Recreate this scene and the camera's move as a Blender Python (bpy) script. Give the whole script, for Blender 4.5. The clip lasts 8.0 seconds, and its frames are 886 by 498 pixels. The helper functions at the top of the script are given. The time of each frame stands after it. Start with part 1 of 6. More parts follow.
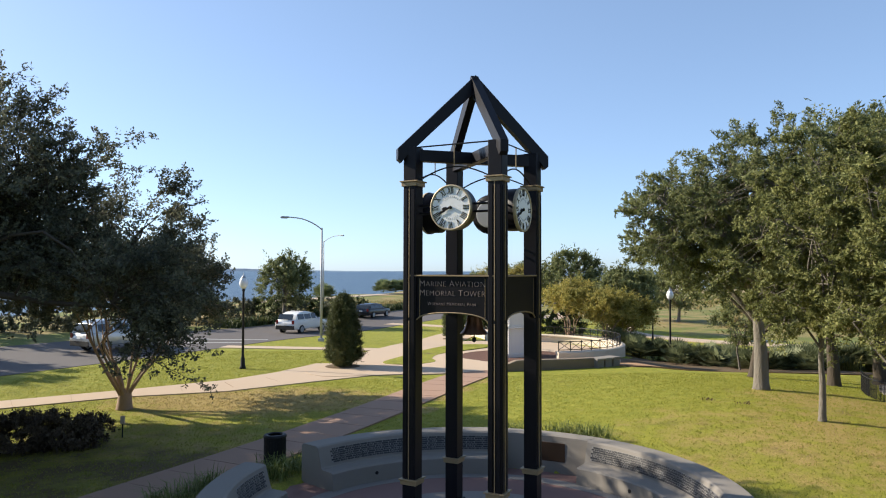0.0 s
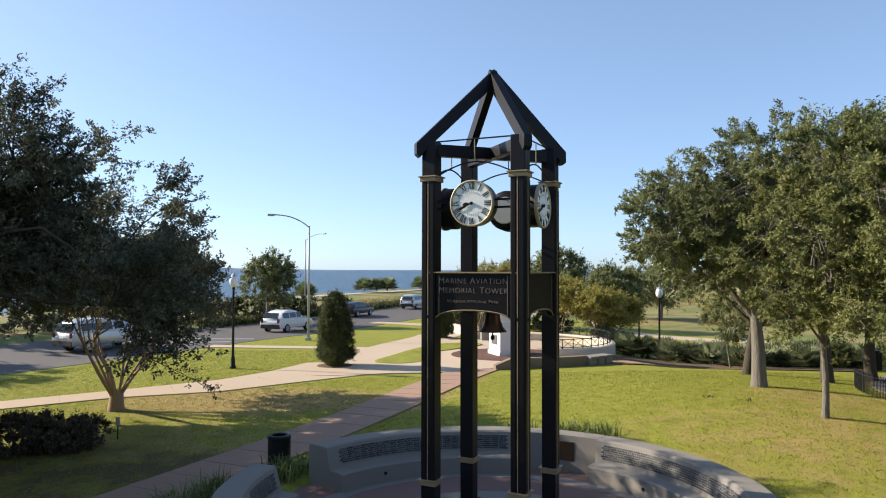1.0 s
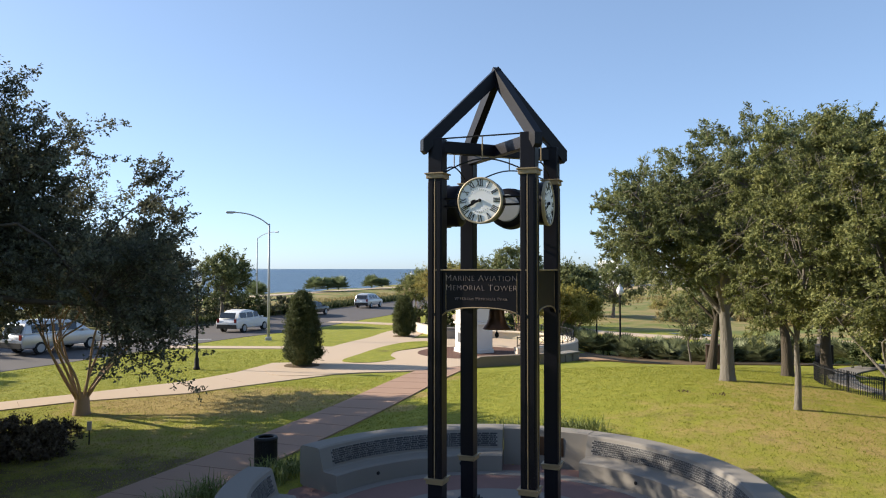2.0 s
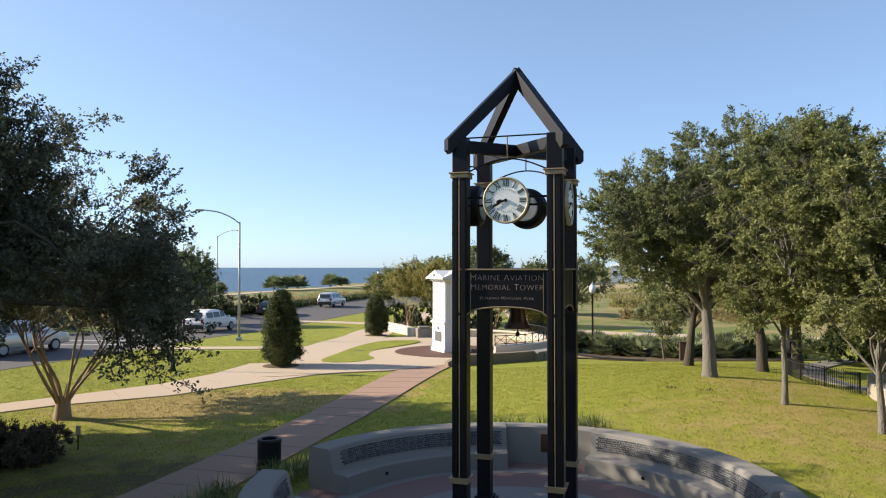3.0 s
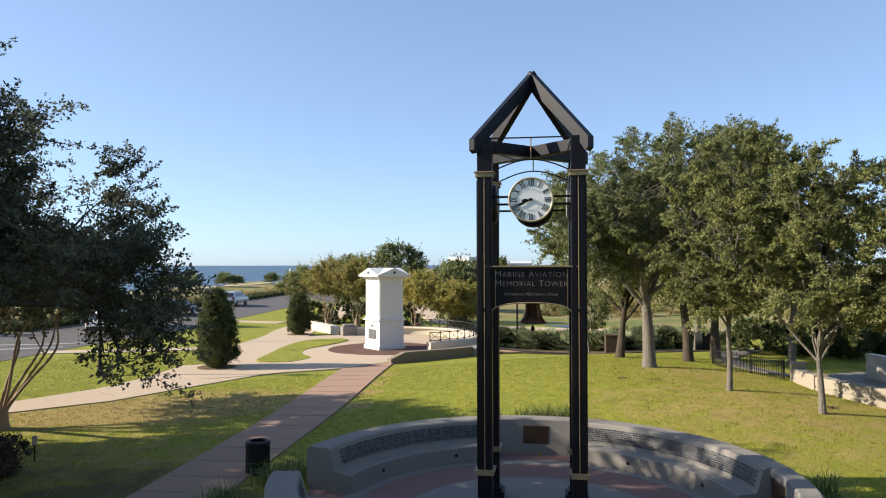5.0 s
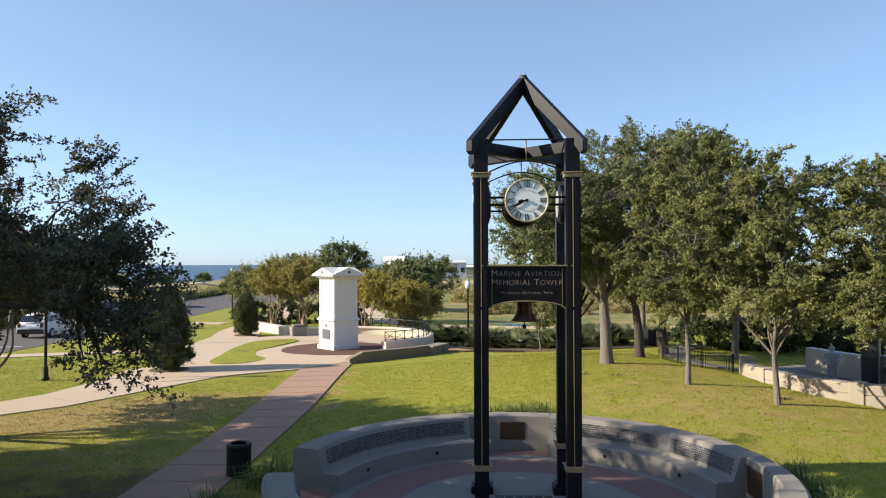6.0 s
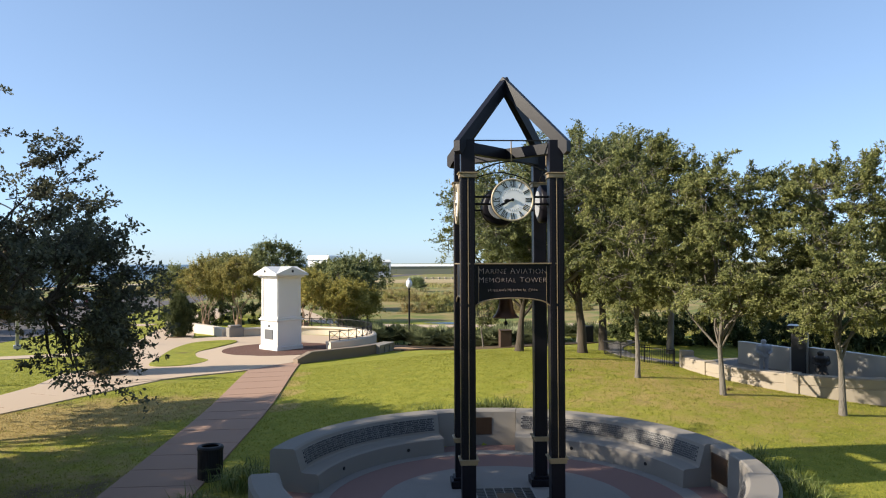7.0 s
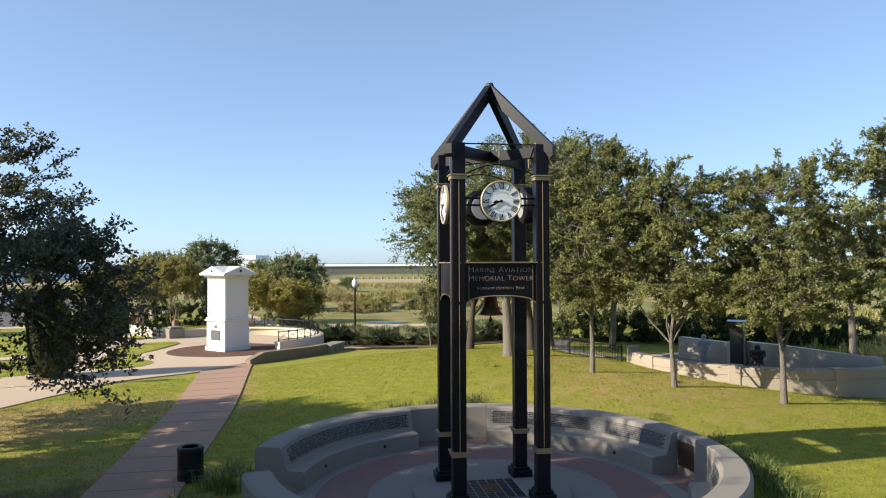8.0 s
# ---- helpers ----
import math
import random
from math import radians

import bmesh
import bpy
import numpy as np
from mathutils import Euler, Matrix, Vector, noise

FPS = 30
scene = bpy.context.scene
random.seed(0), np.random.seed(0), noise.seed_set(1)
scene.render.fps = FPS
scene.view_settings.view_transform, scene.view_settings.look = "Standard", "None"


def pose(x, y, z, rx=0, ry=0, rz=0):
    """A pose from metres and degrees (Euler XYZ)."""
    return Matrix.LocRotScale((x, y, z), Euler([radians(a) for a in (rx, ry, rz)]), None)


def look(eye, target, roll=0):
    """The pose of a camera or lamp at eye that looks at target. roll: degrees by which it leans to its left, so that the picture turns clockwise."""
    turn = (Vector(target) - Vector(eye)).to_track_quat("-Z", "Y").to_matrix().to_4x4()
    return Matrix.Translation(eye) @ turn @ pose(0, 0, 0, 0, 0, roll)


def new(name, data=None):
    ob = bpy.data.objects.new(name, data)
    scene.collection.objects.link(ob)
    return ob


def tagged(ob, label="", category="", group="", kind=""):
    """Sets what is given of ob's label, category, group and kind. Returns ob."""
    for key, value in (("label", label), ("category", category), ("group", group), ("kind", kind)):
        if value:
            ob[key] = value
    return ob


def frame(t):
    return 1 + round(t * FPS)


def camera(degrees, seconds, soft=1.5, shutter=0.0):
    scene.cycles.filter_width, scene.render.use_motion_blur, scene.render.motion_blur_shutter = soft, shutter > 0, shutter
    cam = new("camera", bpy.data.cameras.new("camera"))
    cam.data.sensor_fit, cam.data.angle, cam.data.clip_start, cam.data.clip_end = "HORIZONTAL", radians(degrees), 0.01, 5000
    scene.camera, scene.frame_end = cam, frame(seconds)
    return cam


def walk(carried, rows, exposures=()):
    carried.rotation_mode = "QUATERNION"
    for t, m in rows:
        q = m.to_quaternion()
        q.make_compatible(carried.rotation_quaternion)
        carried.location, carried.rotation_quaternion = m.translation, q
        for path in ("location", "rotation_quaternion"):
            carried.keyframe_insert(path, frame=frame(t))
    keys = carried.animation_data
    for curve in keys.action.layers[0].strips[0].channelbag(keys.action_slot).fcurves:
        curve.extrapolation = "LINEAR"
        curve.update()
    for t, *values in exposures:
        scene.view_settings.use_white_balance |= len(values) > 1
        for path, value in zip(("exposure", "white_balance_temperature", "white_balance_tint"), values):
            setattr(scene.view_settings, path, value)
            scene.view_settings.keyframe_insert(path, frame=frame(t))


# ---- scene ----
cam = camera(63.5, 8.0, 1.1)
METRES, EYE, TILT, LEAN, TURN = 9.66, 4.8, 0.0, 0.0, 0.0
ROWS = [
    (0.0, 0.0, 0.0, 0.0, -0.0, 1.71, -0.14),
    (0.5, -0.0347, 0.0124, -0.0021, -0.12, 1.66, -0.15),
    (1.0, -0.0806, 0.0248, -0.0039, -1.87, 1.62, -0.13),
    (1.5, -0.1343, 0.033, -0.0071, -4.21, 1.58, -0.08),
    (3.0, -0.3263, 0.0583, -0.005, -9.96, 1.42, -0.0),
    (3.5, -0.394, 0.0695, -0.0046, -12.15, 1.36, 0.03),
    (4.0, -0.4606, 0.0786, -0.0055, -14.53, 1.31, 0.07),
    (4.5, -0.5251, 0.0892, -0.0059, -16.74, 1.26, 0.08),
    (6.0, -0.712, 0.1345, -0.0054, -24.55, 1.16, 0.16),
    (6.5, -0.7747, 0.1562, -0.0063, -27.7, 1.11, 0.2),
    (7.0, -0.8372, 0.1787, -0.0076, -30.88, 1.09, 0.23),
    (7.5, -0.9032, 0.1985, -0.008, -33.92, 1.07, 0.22),
    (8.0, -0.9726, 0.2174, -0.009, -36.87, 1.06, 0.24),
]
walk(cam, [(t, pose(0, 0, EYE, TILT, LEAN, TURN) @ pose(METRES * x, METRES * y, METRES * z, 90 + pitch, roll, yaw)) for t, x, y, z, yaw, pitch, roll in ROWS])


# ---- light ----
SUN_AZ, SUN_EL = 160.0, 26.0          # direction towards the sun, degrees from +x, and its height
sun_to = Vector((math.cos(radians(SUN_AZ)) * math.cos(radians(SUN_EL)), math.sin(radians(SUN_AZ)) * math.cos(radians(SUN_EL)), math.sin(radians(SUN_EL))))
world = bpy.data.worlds.new("sky")
scene.world = world
world.use_nodes = True
wn = world.node_tree.nodes
sky = wn.new("ShaderNodeTexSky")
sky.sky_type, sky.sun_disc = "NISHITA", False
sky.sun_elevation, sky.sun_rotation = radians(SUN_EL), radians(90 - SUN_AZ)
sky.air_density, sky.dust_density, sky.ozone_density = 0.65, 0.5, 6.0
soften, vivid = wn.new("ShaderNodeGamma"), wn.new("ShaderNodeHueSaturation")
soften.inputs["Gamma"].default_value, vivid.inputs["Saturation"].default_value = 0.65, 0.9
tint = wn.new("ShaderNodeMix")
tint.data_type, tint.blend_type = "RGBA", "MULTIPLY"
tint.inputs[0].default_value, tint.inputs[7].default_value = 1.0, (0.95, 1.015, 1.07, 1)
world.node_tree.links.new(sky.outputs["Color"], soften.inputs["Color"])
world.node_tree.links.new(soften.outputs["Color"], vivid.inputs["Color"])
world.node_tree.links.new(vivid.outputs["Color"], tint.inputs[6])
world.node_tree.links.new(tint.outputs[2], wn["Background"].inputs["Color"])
wn["Background"].inputs["Strength"].default_value = 0.221
lamp = bpy.data.lights.new("sun", "SUN")
lamp.energy, lamp.angle, lamp.color = 5.7, radians(0.53), (1.0, 0.9, 0.74)
sun = new("sun", lamp)
sun.matrix_world = look(sun_to * 60, (0, 0, 0))
scene.view_settings.exposure = 0.68


# ---- materials ----
def material(name, colour, second=None, rough=0.7, metal=0.0, scale=6.0, fine=60.0, mix=0.5, bump=0.15, spec=0.4, island=0.0, objects=0.0, stretch=(1, 1, 1), depth=0.01):
    """A surface that varies at two scales between two colours, with fine relief."""
    m = bpy.data.materials.new(name)
    m.use_nodes = True
    n, ln = m.node_tree.nodes, m.node_tree.links
    b = n["Principled BSDF"]
    second = second or tuple(c * 0.7 for c in colour)
    geo = n.new("ShaderNodeNewGeometry")
    mp = n.new("ShaderNodeMapping")
    mp.inputs["Scale"].default_value = stretch
    ln.new(geo.outputs["Position"], mp.inputs["Vector"])
    big, small = n.new("ShaderNodeTexNoise"), n.new("ShaderNodeTexNoise")
    for tex, sc, det in ((big, scale, 4), (small, fine, 3)):
        tex.inputs["Scale"].default_value, tex.inputs["Detail"].default_value = sc, det
        ln.new(mp.outputs["Vector"], tex.inputs["Vector"])
    add = n.new("ShaderNodeMath")
    add.operation = "ADD"
    ln.new(big.outputs["Fac"], add.inputs[0])
    ln.new(small.outputs["Fac"], add.inputs[1])
    last = add
    for amount, node, out in ((island, "ShaderNodeNewGeometry", "Random Per Island"), (objects, "ShaderNodeObjectInfo", "Random")):
        if amount:
            src, mul = n.new(node), n.new("ShaderNodeMath")
            mul.operation = "MULTIPLY_ADD"
            mul.inputs[1].default_value = amount
            ln.new(src.outputs[out], mul.inputs[0])
            ln.new(last.outputs[0], mul.inputs[2])
            last = mul
    top = 1 + island + objects
    rng = n.new("ShaderNodeMapRange")
    mid, half = top / 2 + 0.0, max(0.05, (0.35 + 0.5 * (island + objects)) / max(mix, 0.05) * 0.5)
    rng.inputs["From Min"].default_value, rng.inputs["From Max"].default_value = mid - half, mid + half
    ln.new(last.outputs[0], rng.inputs["Value"])
    col = n.new("ShaderNodeMix")
    col.data_type = "RGBA"
    col.inputs[6].default_value, col.inputs[7].default_value = (*second, 1), (*colour, 1)
    ln.new(rng.outputs["Result"], col.inputs[0])
    ln.new(col.outputs[2], b.inputs["Base Color"])
    b.inputs["Roughness"].default_value, b.inputs["Metallic"].default_value = rough, metal
    b.inputs["Specular IOR Level"].default_value = spec
    if bump:
        bp = n.new("ShaderNodeBump")
        bp.inputs["Strength"].default_value, bp.inputs["Distance"].default_value = bump, depth
        ln.new(add.outputs[0], bp.inputs["Height"])
        ln.new(bp.outputs["Normal"], b.inputs["Normal"])
    return m


def leaf_material(name, dark, light, third, glow=0.3):
    """Leaves that differ one from another, a little light passing through."""
    m = bpy.data.materials.new(name)
    m.use_nodes = True
    n, ln = m.node_tree.nodes, m.node_tree.links
    b, out = n["Principled BSDF"], n["Material Output"]
    geo, ramp, patch = n.new("ShaderNodeNewGeometry"), n.new("ShaderNodeValToRGB"), n.new("ShaderNodeTexNoise")
    patch.inputs["Scale"].default_value = 1.3
    ln.new(geo.outputs["Position"], patch.inputs["Vector"])
    mul = n.new("ShaderNodeMath")
    mul.operation = "MULTIPLY_ADD"
    mul.inputs[1].default_value = 0.6
    ln.new(geo.outputs["Random Per Island"], mul.inputs[0])
    sub = n.new("ShaderNodeMath")
    sub.operation = "SUBTRACT"
    sub.inputs[1].default_value = 0.3
    ln.new(patch.outputs["Fac"], sub.inputs[0])
    ln.new(sub.outputs[0], mul.inputs[2])
    ln.new(mul.outputs[0], ramp.inputs["Fac"])
    e = ramp.color_ramp.elements
    e[0].position, e[0].color, e[1].position, e[1].color = 0.1, (*dark, 1), 0.6, (*light, 1)
    x = e.new(0.9)
    x.color = (*third, 1)
    ln.new(ramp.outputs["Color"], b.inputs["Base Color"])
    b.inputs["Roughness"].default_value, b.inputs["Specular IOR Level"].default_value = 0.62, 0.22
    tr, mx = n.new("ShaderNodeBsdfTranslucent"), n.new("ShaderNodeMixShader")
    ln.new(ramp.outputs["Color"], tr.inputs["Color"])
    mx.inputs["Fac"].default_value = glow
    ln.new(b.outputs["BSDF"], mx.inputs[1])
    ln.new(tr.outputs["BSDF"], mx.inputs[2])
    ln.new(mx.outputs["Shader"], out.inputs["Surface"])
    return m


BARE = ((11.4, 23.3, 0.55), (12.3, 22.6, 0.7), (9.8, 15.6, 0.9), (9.9, 18.8, 0.9), (11.6, 14.9, 0.9), (8.2, 17.2, 0.6), (0.6, 27.6, 1.0), (0.0, 26.0, 0.9), (1.4, 29.4, 0.9), (-0.8, 24.0, 0.8))


def lawn_material():
    """Mown grass with straw-coloured worn patches; tan and olive rough grass near the shore."""
    m = bpy.data.materials.new("lawn")
    m.use_nodes = True
    n, ln = m.node_tree.nodes, m.node_tree.links
    b = n["Principled BSDF"]
    geo = n.new("ShaderNodeNewGeometry")

    def noise_node(scale, detail=5, rough=0.6):
        t = n.new("ShaderNodeTexNoise")
        t.inputs["Scale"].default_value, t.inputs["Detail"].default_value, t.inputs["Roughness"].default_value = scale, detail, rough
        ln.new(geo.outputs["Position"], t.inputs["Vector"])
        return t.outputs["Fac"]

    def ramp(src, lo, hi):
        r = n.new("ShaderNodeMapRange")
        r.inputs["From Min"].default_value, r.inputs["From Max"].default_value = lo, hi
        ln.new(src, r.inputs["Value"])
        return r.outputs["Result"]

    def mixed(fac, a, c):
        x = n.new("ShaderNodeMix")
        x.data_type = "RGBA"
        ln.new(fac, x.inputs[0])
        for i, v in ((6, a), (7, c)):
            if isinstance(v, tuple):
                x.inputs[i].default_value = (*v, 1)
            else:
                ln.new(v, x.inputs[i])
        return x.outputs[2]

    def calc(op, a, c):
        x = n.new("ShaderNodeMath")
        x.operation = op
        for i, v in ((0, a), (1, c)):
            if isinstance(v, (int, float)):
                x.inputs[i].default_value = v
            else:
                ln.new(v, x.inputs[i])
        return x.outputs[0]

    sep = n.new("ShaderNodeSeparateXYZ")
    ln.new(geo.outputs["Position"], sep.inputs[0])
    green = mixed(ramp(noise_node(22, 4), 0.35, 0.68), (0.145, 0.166, 0.019), (0.335, 0.323, 0.05))
    green = mixed(ramp(noise_node(90, 3), 0.38, 0.62), green, mixed(ramp(noise_node(2.6, 5, 0.65), 0.38, 0.62), (0.35, 0.328, 0.053), (0.19, 0.214, 0.026)))
    straw = mixed(ramp(noise_node(30, 4, 0.7), 0.36, 0.64), (0.26, 0.188, 0.058), (0.45, 0.342, 0.128))

    def spot(cx, cy, sx, sy):
        dx, dy = calc("MULTIPLY", calc("SUBTRACT", sep.outputs[0], cx), 1 / sx), calc("MULTIPLY", calc("SUBTRACT", sep.outputs[1], cy), 1 / sy)
        r = calc("ADD", calc("MULTIPLY", dx, dx), calc("MULTIPLY", dy, dy))
        return ramp(r, 1.0, 0.0)

    worn = calc("MAXIMUM", spot(-6.8, 26.3, 6.8, 3.2), calc("MULTIPLY", spot(9.8, 17.0, 8.0, 6.5), 0.58))
    worn = calc("MAXIMUM", worn, calc("MULTIPLY", spot(12.0, 22.5, 3.5, 3.0), 0.75))
    worn = calc("MAXIMUM", worn, calc("MULTIPLY", spot(-8.0, 20.5, 5.5, 5.0), 0.5))
    for cx, cy, sx in BARE:
        worn = calc("MAXIMUM", worn, calc("MULTIPLY", spot(cx, cy, sx, sx * 0.8), 1.1))
    fac = ramp(calc("ADD", noise_node(1.3, 6, 0.68), calc("MULTIPLY", worn, 0.5)), 0.62, 0.86)
    near = mixed(fac, green, straw)
    # thin brown soil under the oak, its dark tone also painting in the shade
    soil_shade = mixed(ramp(noise_node(25, 4, 0.7), 0.35, 0.65), (0.105, 0.074, 0.04), (0.175, 0.132, 0.06))
    near = mixed(ramp(calc("ADD", noise_node(0.8, 6, 0.65), calc("MULTIPLY", spot(-9.0, 17.5, 6.5, 4.5), 0.3)), 0.6, 0.82), near, soil_shade)
    # rough grass by the shore and over the marsh
    rough_grass = mixed(ramp(noise_node(0.22, 7, 0.65), 0.42, 0.58), (0.29, 0.225, 0.10), (0.15, 0.175, 0.05))
    sea = calc("ADD", calc("MULTIPLY", sep.outputs[0], -0.93), calc("MULTIPLY", sep.outputs[1], 0.367))
    shore = ramp(calc("ADD", sea, calc("MULTIPLY", noise_node(0.08), 8)), 34, 37)
    inland = calc("ADD", calc("MULTIPLY", sep.outputs[0], 0.826), calc("MULTIPLY", sep.outputs[1], 0.56))
    marsh = ramp(calc("ADD", inland, calc("MULTIPLY", noise_node(0.1), 16)), 58, 62)
    far = mixed(calc("MAXIMUM", shore, marsh), near, rough_grass)
    ln.new(far, b.inputs["Base Color"])
    b.inputs["Roughness"].default_value, b.inputs["Specular IOR Level"].default_value = 0.85, 0.15
    bp = n.new("ShaderNodeBump")
    bp.inputs["Strength"].default_value, bp.inputs["Distance"].default_value = 0.6, 0.045
    ln.new(noise_node(55, 4, 0.75), bp.inputs["Height"])
    ln.new(bp.outputs["Normal"], b.inputs["Normal"])
    return m


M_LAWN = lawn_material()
M_BLACK = material("black_paint", (0.0075, 0.0068, 0.0105), (0.0045, 0.004, 0.0065), rough=0.4, scale=3, fine=120, bump=0.05, spec=0.2)
M_BEZEL = material("pale_brass", (0.46, 0.38, 0.26), (0.36, 0.29, 0.19), rough=0.45, metal=0.3, scale=9, bump=0.03)
M_GOLD = material("gold_trim", (0.34, 0.25, 0.145), (0.23, 0.165, 0.095), rough=0.5, metal=0.45, scale=9, bump=0.05)
M_STONE = material("cast_stone", (0.232, 0.21, 0.184), (0.135, 0.122, 0.106), rough=0.85, scale=2.2, fine=45, mix=0.75, bump=0.3)
M_CONCRETE = material("path_concrete", (0.485, 0.372, 0.268), (0.345, 0.262, 0.185), rough=0.9, scale=1.1, fine=26, mix=0.7, bump=0.25)
M_GREYSLAB = material("grey_slab", (0.22, 0.2, 0.182), (0.15, 0.137, 0.125), rough=0.85, scale=1.5, fine=40, bump=0.2)
M_PAVER = material("red_paver", (0.205, 0.122, 0.106), (0.13, 0.08, 0.072), rough=0.85, scale=2.0, fine=26, mix=0.7, bump=0.3)
M_BRICKPATH = material("walk_paver", (0.335, 0.212, 0.15), (0.222, 0.138, 0.1), rough=0.88, scale=1.2, fine=24, mix=0.6, bump=0.3)
M_NAME = material("engraved_brick", (0.03, 0.03, 0.034), (0.012, 0.012, 0.014), rough=0.4, scale=30, fine=200, bump=0.1, objects=0.8)
M_ENGRAVED = material("engraved_letters", (0.3, 0.29, 0.275), (0.14, 0.135, 0.13), rough=0.8, scale=30, fine=120)
M_NAMEJOINT = material("panel_mortar", (0.27, 0.255, 0.24), (0.15, 0.142, 0.135), rough=0.9, scale=20, fine=150)
M_BRONZE = material("bronze_plaque", (0.10, 0.062, 0.040), (0.06, 0.038, 0.026), rough=0.4, metal=0.7, scale=8, fine=90)
M_BELL = material("bell_bronze", (0.16, 0.08, 0.045), (0.08, 0.04, 0.025), rough=0.35, metal=0.85, scale=6)
M_ASPHALT = material("asphalt", (0.098, 0.086, 0.082), (0.066, 0.058, 0.056), rough=0.85, scale=0.4, fine=40, bump=0.25)
M_LINE = material("road_paint", (0.4, 0.39, 0.37), (0.24, 0.23, 0.22), rough=0.7, scale=3, fine=40)
M_MARBLE = material("white_marble", (0.74, 0.72, 0.69), (0.52, 0.505, 0.48), rough=0.45, scale=1.1, fine=14, mix=0.8, bump=0.05)
M_WALLPALE = material("pale_wall", (0.62, 0.53, 0.42), (0.5, 0.42, 0.33), rough=0.85, scale=1.4, fine=30)
M_TANWALL = material("tan_wall_stone", (0.335, 0.285, 0.225), (0.235, 0.2, 0.158), rough=0.85, scale=1.4, fine=30)
M_MULCH = material("mulch", (0.115, 0.055, 0.038), (0.06, 0.03, 0.022), rough=0.95, scale=7, fine=70, mix=0.8, bump=0.6, depth=0.03)
M_CHIPS = material("wood_chips", (0.40, 0.235, 0.125), (0.26, 0.145, 0.075), rough=0.95, scale=4, fine=40, bump=0.5, depth=0.03)
M_MULCHRED = material("bark_bed", (0.115, 0.076, 0.04), (0.055, 0.038, 0.024), rough=0.95, scale=3, fine=50, bump=0.5, depth=0.03)
M_BARK = material("oak_bark", (0.17, 0.15, 0.125), (0.05, 0.043, 0.036), rough=0.9, scale=7, fine=34, mix=1.0, bump=1.0, depth=0.05, stretch=(1, 1, 0.3))
# darker copy of the oak bark, with the crowns' shade put into its colour
M_BARKSHADE = material("shaded_bark", (0.085, 0.07, 0.055), (0.035, 0.029, 0.024), rough=0.95, scale=7, fine=34, mix=1.0, bump=1.0, depth=0.05, stretch=(1, 1, 0.3), spec=0.1)
M_BARKPALE = material("smooth_bark", (0.28, 0.188, 0.126), (0.18, 0.115, 0.078), rough=0.8, scale=4, fine=30, bump=0.3, depth=0.015, stretch=(1, 1, 0.25))
M_STEEL = material("galvanised_steel", (0.36, 0.37, 0.385), (0.28, 0.29, 0.30), rough=0.5, metal=0.25, scale=3)
M_DARKMETAL = material("dark_metal", (0.016, 0.016, 0.017), (0.009, 0.009, 0.01), rough=0.5, scale=5, fine=80, spec=0.2)
M_WHITE = material("white_face", (0.88, 0.875, 0.86), (0.84, 0.835, 0.82), rough=0.6, scale=3, fine=40, bump=0.02)
M_INK = material("black_ink", (0.008, 0.008, 0.009), (0.006, 0.006, 0.007), rough=0.5, bump=0, spec=0.15)
M_LETTER = material("sign_letters", (0.44, 0.34, 0.30), (0.36, 0.28, 0.24), rough=0.5, scale=9, bump=0)
M_GLOBE = material("frosted_globe", (0.82, 0.83, 0.85), (0.72, 0.73, 0.76), rough=0.18, scale=2, fine=20, bump=0, spec=0.6)
M_BROWNWALL = material("brown_wall_stone", (0.215, 0.165, 0.12), (0.125, 0.095, 0.07), rough=0.9, scale=2.5, fine=22, mix=0.8, bump=0.5)
M_GRANITE = material("polished_granite", (0.4, 0.37, 0.33), (0.14, 0.13, 0.115), rough=0.4, scale=2.2, fine=30, mix=0.8, bump=0.02)
M_PLAQUE = material("slate_plaque", (0.11, 0.11, 0.115), (0.07, 0.07, 0.075), rough=0.6, scale=6, fine=60, bump=0.1)
M_BLACKSTONE = material("black_stone", (0.03, 0.03, 0.034), (0.018, 0.018, 0.02), rough=0.3, scale=5, fine=90)
M_STATUE = material("statue_grey", (0.34, 0.36, 0.40), (0.2, 0.21, 0.24), rough=0.5, metal=0.2, scale=8, fine=60)
M_STATUEDARK = material("statue_bronze", (0.05, 0.045, 0.042), (0.03, 0.027, 0.025), rough=0.45, metal=0.5, scale=8)
M_BROWNBOX = material("brown_box", (0.07, 0.043, 0.029), (0.045, 0.028, 0.02), rough=0.8, scale=4, fine=40)
M_ROOFWHITE = material("white_metal_roof", (0.80, 0.81, 0.82), (0.72, 0.73, 0.75), rough=0.5, scale=0.2, fine=2, bump=0)
M_BANK = material("bank_earth", (0.34, 0.27, 0.16), (0.2, 0.19, 0.09), rough=0.95, scale=0.3, fine=2.5, mix=0.9, bump=0.4)
M_OLIVEWALL = material("olive_grey_wall", (0.2, 0.205, 0.15), (0.14, 0.15, 0.105), rough=0.9, scale=0.2, fine=2, bump=0)
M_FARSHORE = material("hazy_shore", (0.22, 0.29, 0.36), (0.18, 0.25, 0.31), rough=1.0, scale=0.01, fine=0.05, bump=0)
M_BUILD = material("pale_building", (0.55, 0.55, 0.56), (0.46, 0.46, 0.48), rough=0.8, scale=0.3, fine=3, bump=0)
M_GLASSDARK = material("dark_glass", (0.02, 0.024, 0.028), (0.015, 0.018, 0.02), rough=0.06, scale=1, bump=0, spec=0.8)
M_TYRE = material("tyre", (0.02, 0.02, 0.02), (0.012, 0.012, 0.012), rough=0.9, scale=20)
M_CARWHITE = material("white_car_paint", (0.74, 0.74, 0.74), (0.70, 0.70, 0.70), rough=0.22, scale=1, bump=0, spec=0.6)
